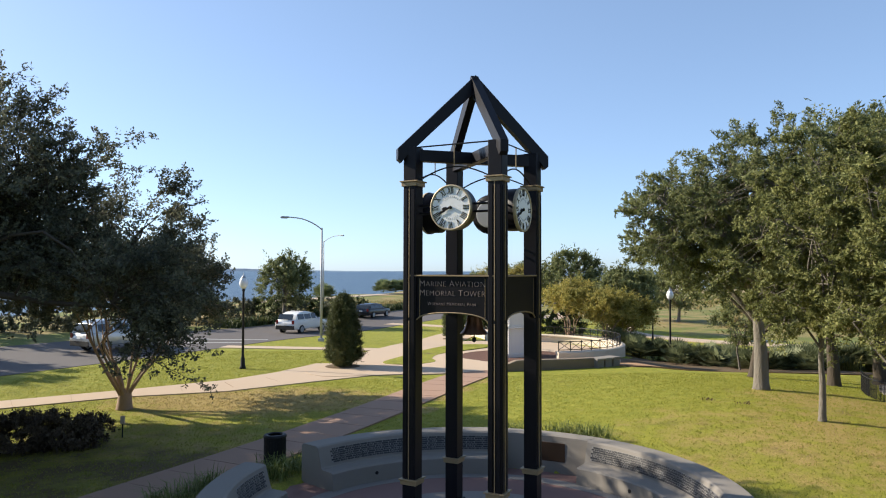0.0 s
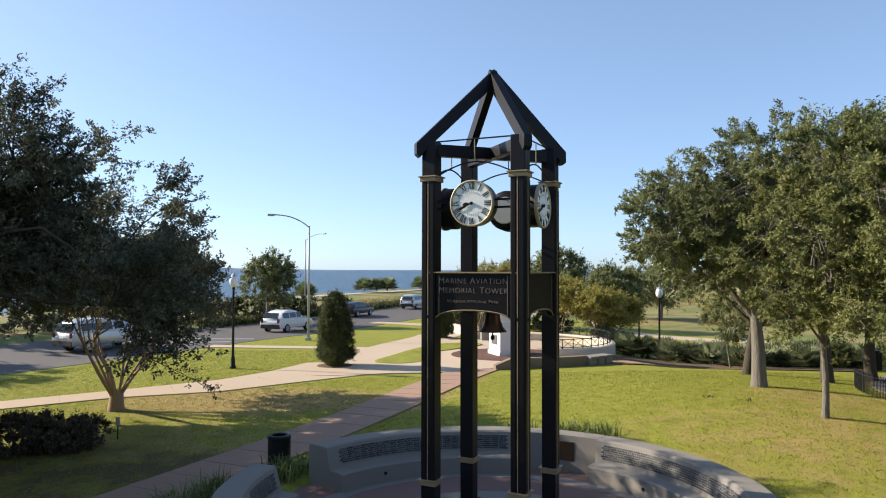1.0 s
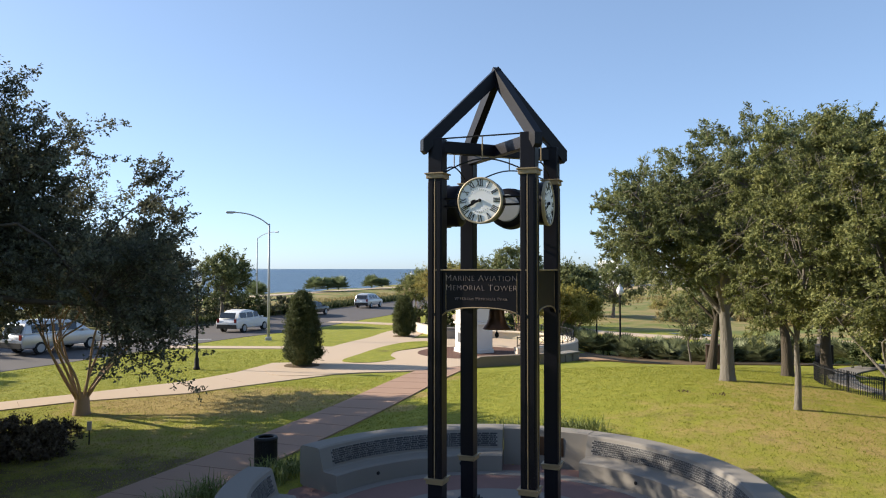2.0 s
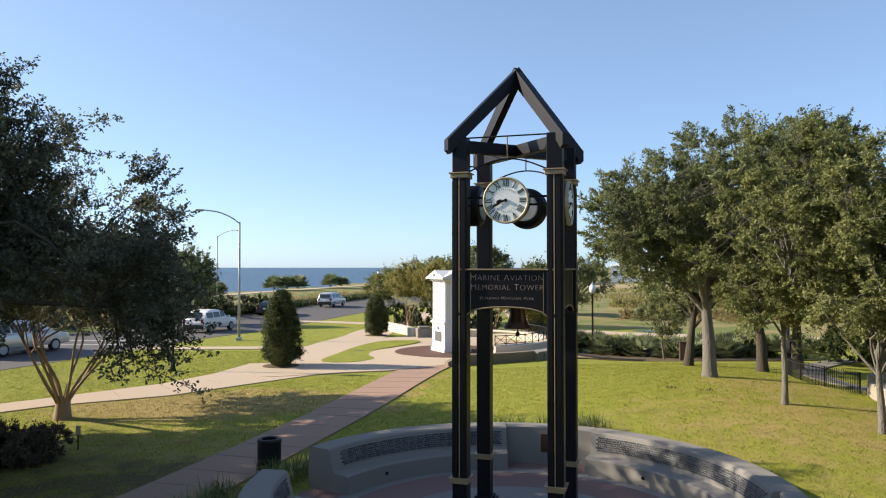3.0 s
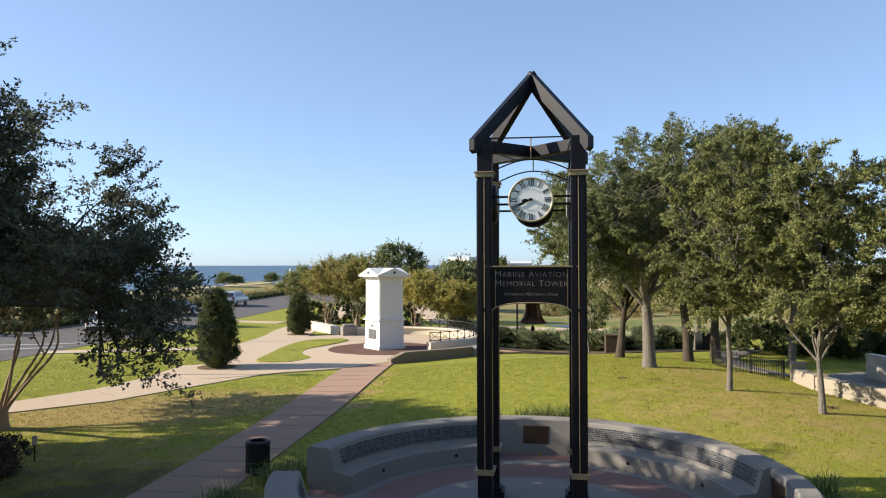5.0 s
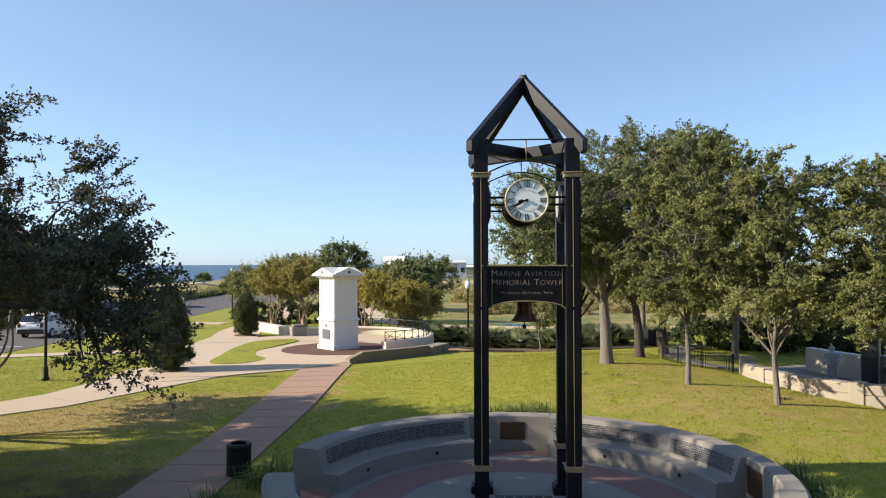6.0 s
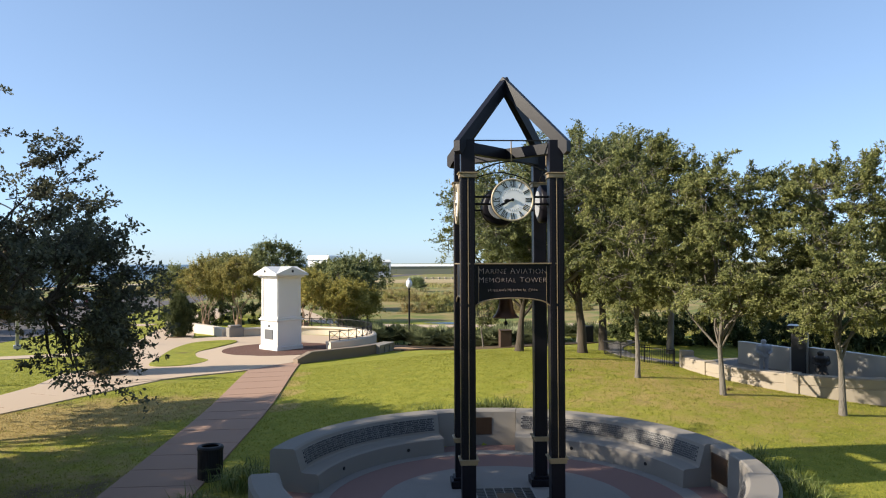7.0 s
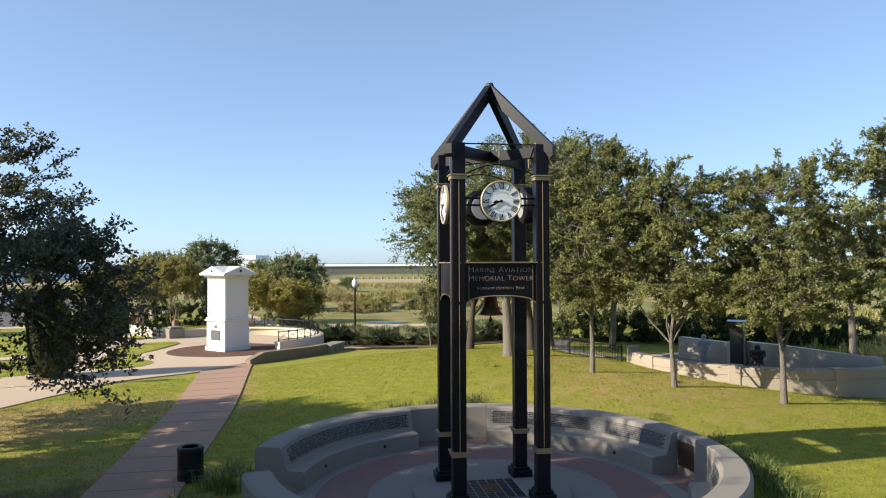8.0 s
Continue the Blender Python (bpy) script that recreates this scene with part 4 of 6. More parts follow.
def bush(name, x, y, label, category, lobes, seed, mat, clumps, twigs=8, leaves=12, reach=0.3, leaf=(0.07, 0.04), core=0.6, group="", kind="", z=None):
    """A dense shrub or hedge of single leaves."""
    rng = np.random.default_rng(seed)
    cen, out = clump_centres([tuple(map(float, l)) for l in lobes], clumps, rng, core)
    cen[:, 2] = np.maximum(cen[:, 2], 0.05)
    v, f = crown_mesh(cen, out, rng, twigs, leaves * 3 // 2, reach, leaf)
    ob = mesh_part(name, arrays(name, v, f), mat)
    ob.location = (x, y, ground_z(x, y) - 0.03 if z is None else z)
    return tagged(ob, label, category, group, kind)


def blade_mesh(roots, rng, per, length, width, lean=0.5, spread_r=0.12):
    """Arching blades, two faces each, in tufts at the given roots."""
    r = np.repeat(np.asarray(roots, float), per, axis=0)
    n = len(r)
    r[:, :2] += rng.normal(size=(n, 2)) * spread_r
    w = rng.uniform(0, 2 * math.pi, n)
    d = np.stack([np.cos(w), np.sin(w), np.zeros(n)], 1)
    s = np.stack([-np.sin(w), np.cos(w), np.zeros(n)], 1)
    l = length * rng.uniform(0.5, 1.2, (n, 1))
    k = lean * rng.uniform(0.2, 1.3, (n, 1))
    up = np.array((0, 0, 1.0))
    mid = r + up * l * 0.62 + d * l * k * 0.35
    tip = r + up * l * (0.95 - 0.35 * k) + d * l * k
    hw = s * width * 0.5
    v = np.stack([r - hw, r + hw, mid + hw * 0.8, mid - hw * 0.8, tip + hw * 0.12, tip - hw * 0.12], 1).reshape(-1, 3)
    b = np.arange(n)[:, None] * 6
    f = np.concatenate([b + np.array((0, 1, 2, 3)), b + np.array((3, 2, 4, 5))])
    return v, f


# trees by the plaza: a broad live oak and a multi-stemmed one behind it
tree("oak_tree", -13.3, 16.6, "broad dark-leaved live oak shading the plaza", [
    (0.0, 0.2, 6.7, 3.2, 3.6, 1.6), (1.2, 0.9, 7.8, 2.0, 2.0, 0.8), (-1.2, 0.8, 8.2, 2.4, 2.4, 1.1), (2.3, 1.0, 8.8, 0.8, 0.8, 0.4), (2.8, 1.4, 8.6, 0.6, 0.7, 0.4), (3.5, 2.2, 8.0, 0.5, 0.6, 0.35), (4.0, 2.4, 8.0, 0.3, 0.3, 0.2),
    (3.2, 2.1, 7.2, 0.6, 0.8, 0.5), (2.6, 1.5, 7.4, 1.0, 1.2, 0.6), (3.3, 2.2, 6.4, 0.8, 0.9, 0.5), (2.6, 1.2, 6.8, 1.4, 1.4, 0.7),
    (1.8, 1.4, 6.4, 1.8, 2.0, 1.0), (2.6, 1.6, 5.6, 2.1, 2.3, 0.9), (3.0, 1.5, 4.9, 2.1, 2.0, 0.7), (1.2, 0.8, 5.2, 2.6, 2.6, 0.8), (4.4, 1.9, 5.4, 0.8, 1.0, 0.5),
    (5.05, 3.2, 7.5, 0.3, 0.3, 0.3), (5.1, 3.0, 7.0, 0.4, 0.4, 0.3), (5.3, 2.8, 6.5, 0.4, 0.4, 0.3), (5.5, 2.5, 6.0, 0.4, 0.4, 0.3), (5.5, 2.4, 5.5, 0.45, 0.45, 0.3), (4.8, 2.8, 6.0, 0.4, 0.4, 0.3), (5.0, 2.5, 5.2, 0.7, 0.7, 0.4),
    (5.2, 1.0, 4.4, 0.7, 0.8, 0.4), (5.9, 0.9, 3.6, 0.4, 0.5, 0.4), (6.25, 0.9, 3.0, 0.3, 0.3, 0.35), (5.5, 0.2, 4.5, 0.9, 0.7, 0.35), (6.5, -0.1, 5.0, 0.7, 0.6, 0.35), (6.1, 0.2, 4.0, 0.7, 0.6, 0.4), (6.3, 0.0, 4.7, 0.8, 0.6, 0.4), (6.4, 0.5, 3.4, 0.4, 0.4, 0.4),
    (-1.2, -1.5, 5.6, 3.2, 3.0, 1.2), (-0.8, 4.2, 6.3, 2.9, 2.0, 1.6), (2.0, 4.2, 6.3, 1.7, 1.6, 1.2), (0.4, 4.0, 5.3, 2.6, 1.8, 0.8)], 0.34, 2.8, 11, (M_BARKSHADE, M_MYRTLE), 2100, 10, 11, 0.7, (0.092, 0.052), core=0.15, limbs=44, spray=True, plumes=70, corners=4, outward=0.8)
tree("myrtle_tree", -11.05, 25.0, "multi-stemmed tree with smooth tan bark and dark leaves", [(0.0, 0.0, 4.75, 2.9, 2.9, 0.9), (1.7, -0.3, 4.5, 1.4, 1.5, 0.7), (2.6, 0.2, 4.3, 0.9, 1.0, 0.6), (2.3, -0.4, 3.9, 0.7, 0.8, 0.4), (2.8, -0.2, 3.7, 0.4, 0.5, 0.35), (-2.4, 0.6, 4.7, 2.4, 2.6, 1.0), (0.5, 0.8, 5.1, 1.8, 1.8, 0.7), (-1.6, -1.2, 4.2, 2.0, 1.6, 0.6), (0.2, -0.6, 4.1, 1.8, 1.5, 0.45), (-0.1, 2.2, 4.6, 1.9, 1.6, 0.9), (-1.4, 3.6, 4.6, 2.0, 1.6, 0.9)], 0.062, 2.5, 12, (M_BARKPALE, M_MYRTLE), 1260, 10, 9, 0.55, (0.1, 0.056), 11, core=0.2, spray=True, plumes=24, corners=4, outward=0.4)
tree("oak_tree", -21.0, 19.0, "broad live oak out of view, there for its shade", [(0, 0, 5.6, 4.6, 4.2, 3.0), (0.5, -0.4, 7.6, 3.2, 3.0, 2.0), (3.0, 0.6, 4.4, 2.8, 2.4, 1.7), (2.0, -1.6, 3.8, 2.6, 2.4, 1.5), (3.6, 5.2, 5.4, 2.0, 2.2, 1.3), (1.5, 3.8, 5.6, 2.2, 2.0, 1.3)], 0.3, 1.6, 13, (M_BARK, M_MYRTLE), 880, 8, 8, 0.9, (0.33, 0.165))
tree("oak_tree", -19.5, 12.5, "broad live oak out of view, there for its shade", [(0, 0, 5.6, 4.6, 4.4, 3.0), (0.5, 0, 7.8, 3.2, 3.2, 2.0), (2.0, 1.5, 4.0, 2.6, 2.6, 1.6)], 0.3, 1.6, 14, (M_BARK, M_MYRTLE), 620, 8, 8, 0.9, (0.33, 0.165))
# unseen oaks added behind the camera, to hold sky light off the plaza
for i, (x, y) in enumerate(((-17.5, 2.5), (-9.0, -7.5), (2.0, -10.5), (13.5, -5.5))):
    tree("oak_tree", x, y, "broad live oak out of view, there for its shade", [(0, 0, 6.0, 4.8, 4.6, 3.4), (0.5, 0, 8.6, 3.4, 3.4, 2.2)], 0.3, 2.0, 15 + i, (M_BARK, M_OAK), 300, 8, 7, 0.9, (0.3, 0.15))
for i, (x, y) in enumerate(((-33.0, 36.5), (-31.5, 45.5))):
    tree("oak_tree", x, y, "live oak on the far side of the road", [(0, 0, 4.4, 3.4, 3.2, 2.4), (0.4, 0, 6.0, 2.2, 2.2, 1.4)], 0.25, 1.6, 31 + i, (M_BARK, M_OAK), 150, 8, 7, 0.9, (0.3, 0.15))
# oaks on the lawn
tree("oak_tree", 10.85, 24.5, "large live oak with a stout grey trunk on the lawn", [(-0.2, 0.2, 6.3, 3.9, 4.0, 2.2), (-1.9, 0.4, 5.8, 2.2, 2.6, 1.6), (0.9, -0.4, 7.3, 3.3, 3.2, 1.8), (-2.3, 0.2, 4.7, 1.5, 2.0, 0.9), (2.4, -1.8, 8.0, 1.4, 1.4, 0.9), (-2.9, -1.4, 5.5, 1.7, 1.7, 1.2), (-3.0, -1.0, 4.5, 1.2, 1.3, 0.7), (-1.2, -0.8, 4.3, 2.1, 1.9, 0.8), (1.6, -0.6, 4.4, 2.4, 2.0, 0.8)], 0.26, 2.7, 21, (M_BARK, M_OAK), 1400, 10, 9, 0.54, (0.112, 0.057), core=0.3, group="oaks on the lawn", limbs=34, spray=True, plumes=36)
tree("oak_tree", 10.22, 19.4, "young live oak with a slim pale trunk", [(0.1, 0, 4.6, 2.4, 2.3, 2.0), (0.3, 0, 6.5, 1.6, 1.6, 1.5), (0.2, 0.1, 3.3, 1.9, 1.9, 0.9)], 0.1, 2.0, 22, (M_BARK, M_OAKWARM), 680, 9, 10, 0.44, (0.1, 0.052), core=0.25, group="oaks on the lawn", spray=True, plumes=36)
tree("oak_tree", 10.8, 16.4, "young live oak with a slim pale trunk", [(0.1, 0, 4.2, 2.4, 2.3, 1.9), (0.2, 0.2, 5.8, 1.7, 1.7, 1.3), (0, 0, 3.3, 1.7, 1.7, 0.8)], 0.1, 1.7, 23, (M_BARK, M_OAKWARM), 660, 9, 10, 0.44, (0.1, 0.052), core=0.25, group="oaks on the lawn", spray=True, plumes=36)
tree("oak_tree", 12.25, 13.5, "young live oak with a forked pale trunk", [(0.1, 0, 4.4, 2.5, 2.4, 1.9), (0, 0.1, 6.2, 1.8, 1.8, 1.3), (0.3, -0.2, 3.5, 1.9, 1.8, 0.8)], 0.11, 1.6, 24, (M_BARK, M_OAKWARM), 680, 9, 10, 0.44, (0.1, 0.052), core=0.25, group="oaks on the lawn", spray=True, plumes=36)
tree("oak_tree", 14.6, 10.3, "young live oak at the edge of the lawn", [(0.1, 0, 4.9, 2.7, 2.5, 2.2), (0, 0.1, 7.4, 2.0, 1.9, 1.6)], 0.15, 1.8, 25, (M_BARK, M_OAK), 520, 9, 10, 0.48, (0.11, 0.056), core=0.25, group="oaks on the lawn", spray=True, plumes=36)
# these three trunks wear the bark whose colour has shade in it
tree("oak_tree", 14.9, 27.4, "live oak with a thick trunk behind the lawn", [(0, 0, 5.7, 3.8, 3.6, 2.8), (0.3, -0.6, 8.6, 2.5, 2.4, 1.7)], 0.24, 2.4, 26, (M_BARKSHADE, M_OAKWARM), 330, 9, 8, 0.9, (0.16, 0.085), group="oaks on the lawn")
tree("oak_tree", 17.4, 28.6, "live oak with a forked dark, shade-coloured trunk behind the lawn", [(0, 0, 5.8, 3.8, 3.6, 2.9), (0.4, -0.4, 8.4, 2.4, 2.4, 1.7)], 0.25, 2.2, 27, (M_BARKSHADE, M_OAK), 320, 9, 8, 0.9, (0.16, 0.085), group="oaks on the lawn")
tree("oak_tree", 12.7, 29.4, "leaning live oak beside the brown cabinet", [(-0.6, 0.2, 5.4, 3.2, 3.2, 2.2), (-1.0, 0, 7.0, 2.2, 2.2, 1.6)], 0.22, 1.6, 28, (M_BARKSHADE, M_OAK), 260, 9, 8, 0.9, (0.16, 0.085), lean=(0.8, 0.2), group="oaks on the lawn")
for i, (x, y, h) in enumerate(((19.8, 26.5, 8.2), (24.6, 16.8, 7.4), (21.0, 34.5, 7.0))):
    tree("oak_tree", x, y, "live oak standing behind the curved memorial wall", [(0, 0, h * 0.68, 3.0, 3.0, h * 0.24), (0.4, 0, h * 0.84, 2.2, 2.2, h * 0.16)], 0.18, 3.4, 40 + i, (M_BARK, (M_OAK, M_OAKWARM)[i % 2]), 190, 8, 8, 0.95, (0.2, 0.1), group="oaks behind the wall")
tree("small_tree", 14.6, 35.2, "small thin-trunked tree by the shrub bed", [(0, 0, 2.6, 1.2, 1.2, 0.9)], 0.06, 1.4, 51, (M_BARK, M_OAK), 70, 8, 10, 0.5, (0.12, 0.06), limbs=12)
# autumn-coloured trees round the monument
for i, (x, y, h) in enumerate(((3.9, 55.6, 5.2), (5.8, 53.8, 5.2), (8.3, 46.8, 4.0), (10.4, 45.6, 3.7), (2.6, 61.5, 4.6), (12.2, 47.4, 3.4))):
    tree("autumn_tree", x, y, "small multi-stemmed tree turning yellow and orange", [(0, 0, h * 0.7, 1.75, 1.7, h * 0.2), (0.4, 0.2, h * 0.82, 1.2, 1.2, h * 0.15)], 0.06, 1.5, 60 + i, (M_BARKPALE, (M_DULL, M_DULL, M_AUTUMN, M_AUTUMN, M_OAKWARM, M_AUTUMN)[i]), 170, 8, 10, 0.62, (0.14, 0.075), 5, group="trees round the monument", limbs=8, upright=0.35)
# far trees
for i, (x, y, h, r, mt) in enumerate(((11.1, 63.2, 6.9, 2.9, M_OAK), (7.6, 66.0, 5.6, 2.6, M_OAK), (12.3, 50.0, 5.4, 2.3, M_OAK), (-13.9, 62.5, 6.0, 2.1, M_OAK), (24.6, 75.0, 6.2, 3.9, M_OAK), (21.5, 78.0, 5.4, 2.6, M_OAK), (36, 46, 7.0, 3.5, M_OAK))):
    tree("far_tree", x, y, "rounded evergreen oak in the distance", [(0, 0, h * 0.6, r, r, h * 0.34), (0.5, 0, h * 0.78, r * 0.7, r * 0.7, h * 0.2)], 0.2, 1.6, 80 + i, (M_BARK, mt), int(110 + 26 * r), 8, 9, 0.85, (0.24, 0.12), limbs=16, group="far trees")

# two clipped conifers with mulch rings
def conifer(x, y, h, r, seed):
    rng = np.random.default_rng(seed)
    z = ground_z(x, y) + 0.02
    root = empty("conifer", pose(x, y, z), "dense dark green teardrop conifer in a mulch ring", "conifer", "conifers by the walk")
    n = int(240 * h - 150)
    t = rng.uniform(0.02, 1, n) ** 0.85
    prof = np.interp(t, [0, 0.12, 0.35, 0.6, 0.82, 0.95, 1], [0.92, 1.0, 1.0, 0.9, 0.62, 0.33, 0.06])
    w = rng.uniform(0, 2 * math.pi, n)
    lump = 1 + 0.1 * np.sin(3 * w + 5 * t) + 0.08 * np.sin(7 * w + 11 * t + 1)
    rr = r * prof * lump * rng.uniform(0.72, 1.0, n)
    cen = np.stack([rr * np.cos(w), rr * np.sin(w), 0.08 + t * (h - 0.15)], 1)
    out = np.stack([np.cos(w) * 0.6, np.sin(w) * 0.6, np.full(n, 0.9)], 1)
    v, f = crown_mesh(cen, out, rng, 6, 17, 0.26, (0.075, 0.03))
    mesh_part("crown", arrays("crown", v, f), M_CONIFER, root)
    core_bm = lathe([(r * 0.5, 0.05), (r * 0.75, 0.35), (r * 0.78, h * 0.45), (r * 0.5, h * 0.78), (0.05, h * 0.95)], steps=14)
    part("core", core_bm, M_CONIFER, root)
    part("trunk", lathe([(0.09, -0.1), (0.06, h * 0.6)], steps=8), M_BARK, root)
    part("mulch_ring", lathe([(r * 1.1, 0.0), (r * 1.0, 0.05), (0.1, 0.09)], steps=28), M_MULCHRED, root, "ring of brown mulch")


conifer(-4.77, 34.3, 3.4, 0.80, 101)
conifer(0.72, 48.4, 2.6, 0.70, 102)

# hedges and shrubs
hedge = empty("hedge", pose(-11.2, 20.2, ground_z(-11.2, 20.2) - 0.03), "low purple-brown leafy hedge beside the lawn", "hedge")
hedge_leaves = bush("foliage", -11.2, 20.2, "purple-brown hedge leaves", "", [(0.5, 0.1, 0.45, 1.2, 0.9, 0.48), (-0.9, -0.6, 0.45, 1.3, 1.0, 0.5), (-2.6, -1.2, 0.45, 1.4, 1.0, 0.5), (1.2, 0.3, 0.4, 0.6, 0.7, 0.45), (-0.2, -0.2, 0.5, 1.2, 0.95, 0.5), (-1.8, -0.9, 0.5, 1.2, 1.0, 0.5)], 111, M_PURPLE, 680, 7, 9, 0.2, (0.085, 0.05), 0.7)
hedge_leaves.parent, hedge_leaves.location = hedge, (0, 0, 0)
rs = random.Random(8)
for k in range(9):
    x, y = 1.1 - 0.5 * k, 0.25 - 0.19 * k
    stem = rod([(x, y, -0.05), (x + rs.uniform(-0.1, 0.1), y + rs.uniform(-0.1, 0.1), 0.35), (x + rs.uniform(-0.25, 0.25), y + rs.uniform(-0.2, 0.2), 0.75)], 0.02, 5)
    part("stem", stem, M_BARKSHADE, hedge)
for i in range(9):
    bush("roadside_shrub", -24 + i * 1.9, 57.5 + i * 2.0 + (i % 2), "dark green shrub along the far side of the road", "shrub", [(0, 0, 0.9, 1.6, 1.5, 0.9)], 120 + i, (M_SHRUB, M_MYRTLE)[i % 2], 50, 7, 7, 0.5, (0.25, 0.12), group="roadside shrubs")
for i in range(12):
    bush("roadside_shrub", -40 + i * 1.75, 32 + i * 2.1, "dark shrub beyond the road", "shrub", [(0, 0, 1.0, 1.6, 1.6, 1.0)], 140 + i, M_MYRTLE, 40, 7, 7, 0.5, (0.26, 0.13), group="roadside shrubs")

for i, (x, y) in enumerate(((3.2, 60.5), (5.6, 59.0), (7.6, 57.0), (9.6, 54.5))):
    bush("evergreen_shrub", x, y, "dark evergreen shrub behind the monument trees", "shrub", [(0, 0, 0.8, 1.6, 1.2, 0.85)], 160 + i, M_SHRUB, 60, 8, 8, 0.45, (0.18, 0.09), group="evergreen shrubs")


def palmettos(name, spots, label, seed, fronds=16, length=0.75, group="", lift=0.05, low=0.35, mat=M_PALMETTO):
    """Fan palms close to the ground: stiff leaflets spread from every frond's end."""
    rng = np.random.default_rng(seed)
    for x, y in spots:
        vv, ff = [], []
        for k in range(fronds):
            w, tilt = rng.uniform(0, 2 * math.pi), rng.uniform(low, 1.4)
            d = np.array((math.cos(w) * math.cos(tilt), math.sin(w) * math.cos(tilt), math.sin(tilt)))
            hub = d * length * rng.uniform(0.5, 1.0)
            s = np.cross(d, (0, 0, 1.0))
            s /= np.linalg.norm(s)
            for j in range(9):
                a = (j - 4) * 0.3
                tip = hub + (d * math.cos(a) + s * math.sin(a)) * length * 0.62 + np.array((0, 0, -0.06))
                wv = (s * math.cos(a) - d * math.sin(a)) * 0.05 * length
                b = len(vv)
                m = hub * 0.5 + tip * 0.5
                vv += [hub, m + wv, tip, m - wv]
                ff.append((b, b + 1, b + 2, b + 3))
            b = len(vv)
            vv += [np.zeros(3), s * 0.02, hub + s * 0.01, hub]
            ff.append((b, b + 1, b + 2, b + 3))
        ob = mesh_part(name, arrays(name, vv, ff), mat)
        ob.location = (x, y, ground_z(x, y) + lift)
        tagged(ob, label, "palmetto", group)


rs = random.Random(5)
spots = []
for i in range(96):
    u = i / 95
    cx, cy = 8.6 + 15.5 * u, 43.0 - 7.2 * u + 2.2 * math.sin(u * 9)
    px, py = cx + rs.uniform(-0.9, 0.9), cy + rs.uniform(-1.3, 1.8)
    if math.hypot(px - 5.0, py - 41.6) > 6.3:
        spots.append((px, py))
for i in range(40):
    u = rs.random()
    x, y = 11.5 + 12 * u + rs.uniform(-0.5, 0.5), 42.6 - 4.6 * u + rs.uniform(-0.6, 2.2)
    v, f = blade_mesh([(0, 0, 0)], np.random.default_rng(900 + i), 46, rs.uniform(0.8, 1.15), 0.04, 0.75, 0.16)
    ob = mesh_part("fountain_grass", arrays("fountain_grass", v, f), (M_BLADE, M_REED)[i % 2])
    ob.location = (x, y, ground_z(x, y))
    tagged(ob, "clump of pale arching grass among palmettos", "ornamental grass", "fountain grasses")
palmettos("palmetto", spots, "grey-green saw palmetto in a shrub bed", 6, 24, 1.0, group="palmettos in the bed")
for x, y, k in ((-10.2, 123.4, 1.7), (-8.2, 124.4, 1.6), (-6.4, 125.2, 1.8), (-0.6, 137.4, 1.8), (1.4, 138.6, 1.5), (9, 150, 1.6), (-16, 96, 1.5), (55, 117, 1.9)):
    palmettos("shore_palm", [(x, y)], "low cabbage palm on the shore bank", int(k * 10 + x + 200), 90, k, "palms on the shore", 0.3, 0.15, M_PALM)

# rough grass by the shore and marsh, tufts too many to count
rng = np.random.default_rng(7)
tufts = []
for i in range(2600):
    u = rng.uniform(0, 1)
    y = 58 + u * 110
    xc = np.interp(y, [58, 65.5, 75, 88, 105, 130, 168], [-11, -8, -4, 1.5, 9, 21, 47]) - 5.8
    x = xc - abs(rng.normal()) * (1.6 + 2.6 * u) - 0.3
    tufts.append((x, y, ground_z(x, y)))
v, f = blade_mesh(tufts, rng, 8, 0.62, 0.085, 0.7, 0.35)
tagged(mesh_part("dune_grass", arrays("dune_grass", v, f), M_DUNE), "tan and olive rough grass between road and shore", "grass", kind="stuff")
tufts = []
for i in range(1500):
    y = 57 + 60 * rng.uniform(0, 1)
    x = np.interp(y, [58, 65.5, 75, 88, 105, 130], [-11, -8, -4, 1.5, 9, 21]) - 5.6 - rng.uniform(0, 1.6)
    tufts.append((x, y, ground_z(x, y)))
v, f = blade_mesh(tufts, rng, 8, 0.75, 0.085, 0.7, 0.3)
tagged(mesh_part("verge_grass", arrays("verge_grass", v, f), M_SHRUB), "dark rough grass along the far verge of the road", "grass", kind="stuff")
tufts, tan = [], []
for i in range(90):
    x0, y0 = (rng.uniform(21, 50), rng.uniform(52, 92)) if i < 46 else (rng.uniform(30, 90), rng.uniform(80, 150))
    if i < 64 or 0.826 * x0 + 0.56 * y0 < 64 + 3 * math.sin(i):
        continue
    k = 1 + (y0 - 50) / 60
    for j in range(24):
        x, y = x0 + rng.normal() * 1.7 * k, y0 + rng.normal() * 1.2 * k
        (tan if i % 5 < 3 else tufts).append((x, y, ground_z(x, y)))
v, f = blade_mesh(tan, rng, 12, 0.85, 0.09, 0.95, 0.4)
tagged(mesh_part("reeds", arrays("reeds", v, f), M_DUNE), "masses of tall tan reeds in the marsh", "reeds", kind="stuff")
for i in range(1500):
    x, y = rng.uniform(22, 60), rng.uniform(14, 46)
    if x < 27 + 0.1 * y + 2 * math.sin(y):
        continue
    tufts.append((x, y, ground_z(x, y)))
v, f = blade_mesh(tufts, rng, 9, 0.8, 0.085, 0.9, 0.4)
tagged(mesh_part("marsh_grass", arrays("marsh_grass", v, f), M_REED), "tall yellow-green marsh grass", "grass", kind="stuff")
rs = random.Random(17)
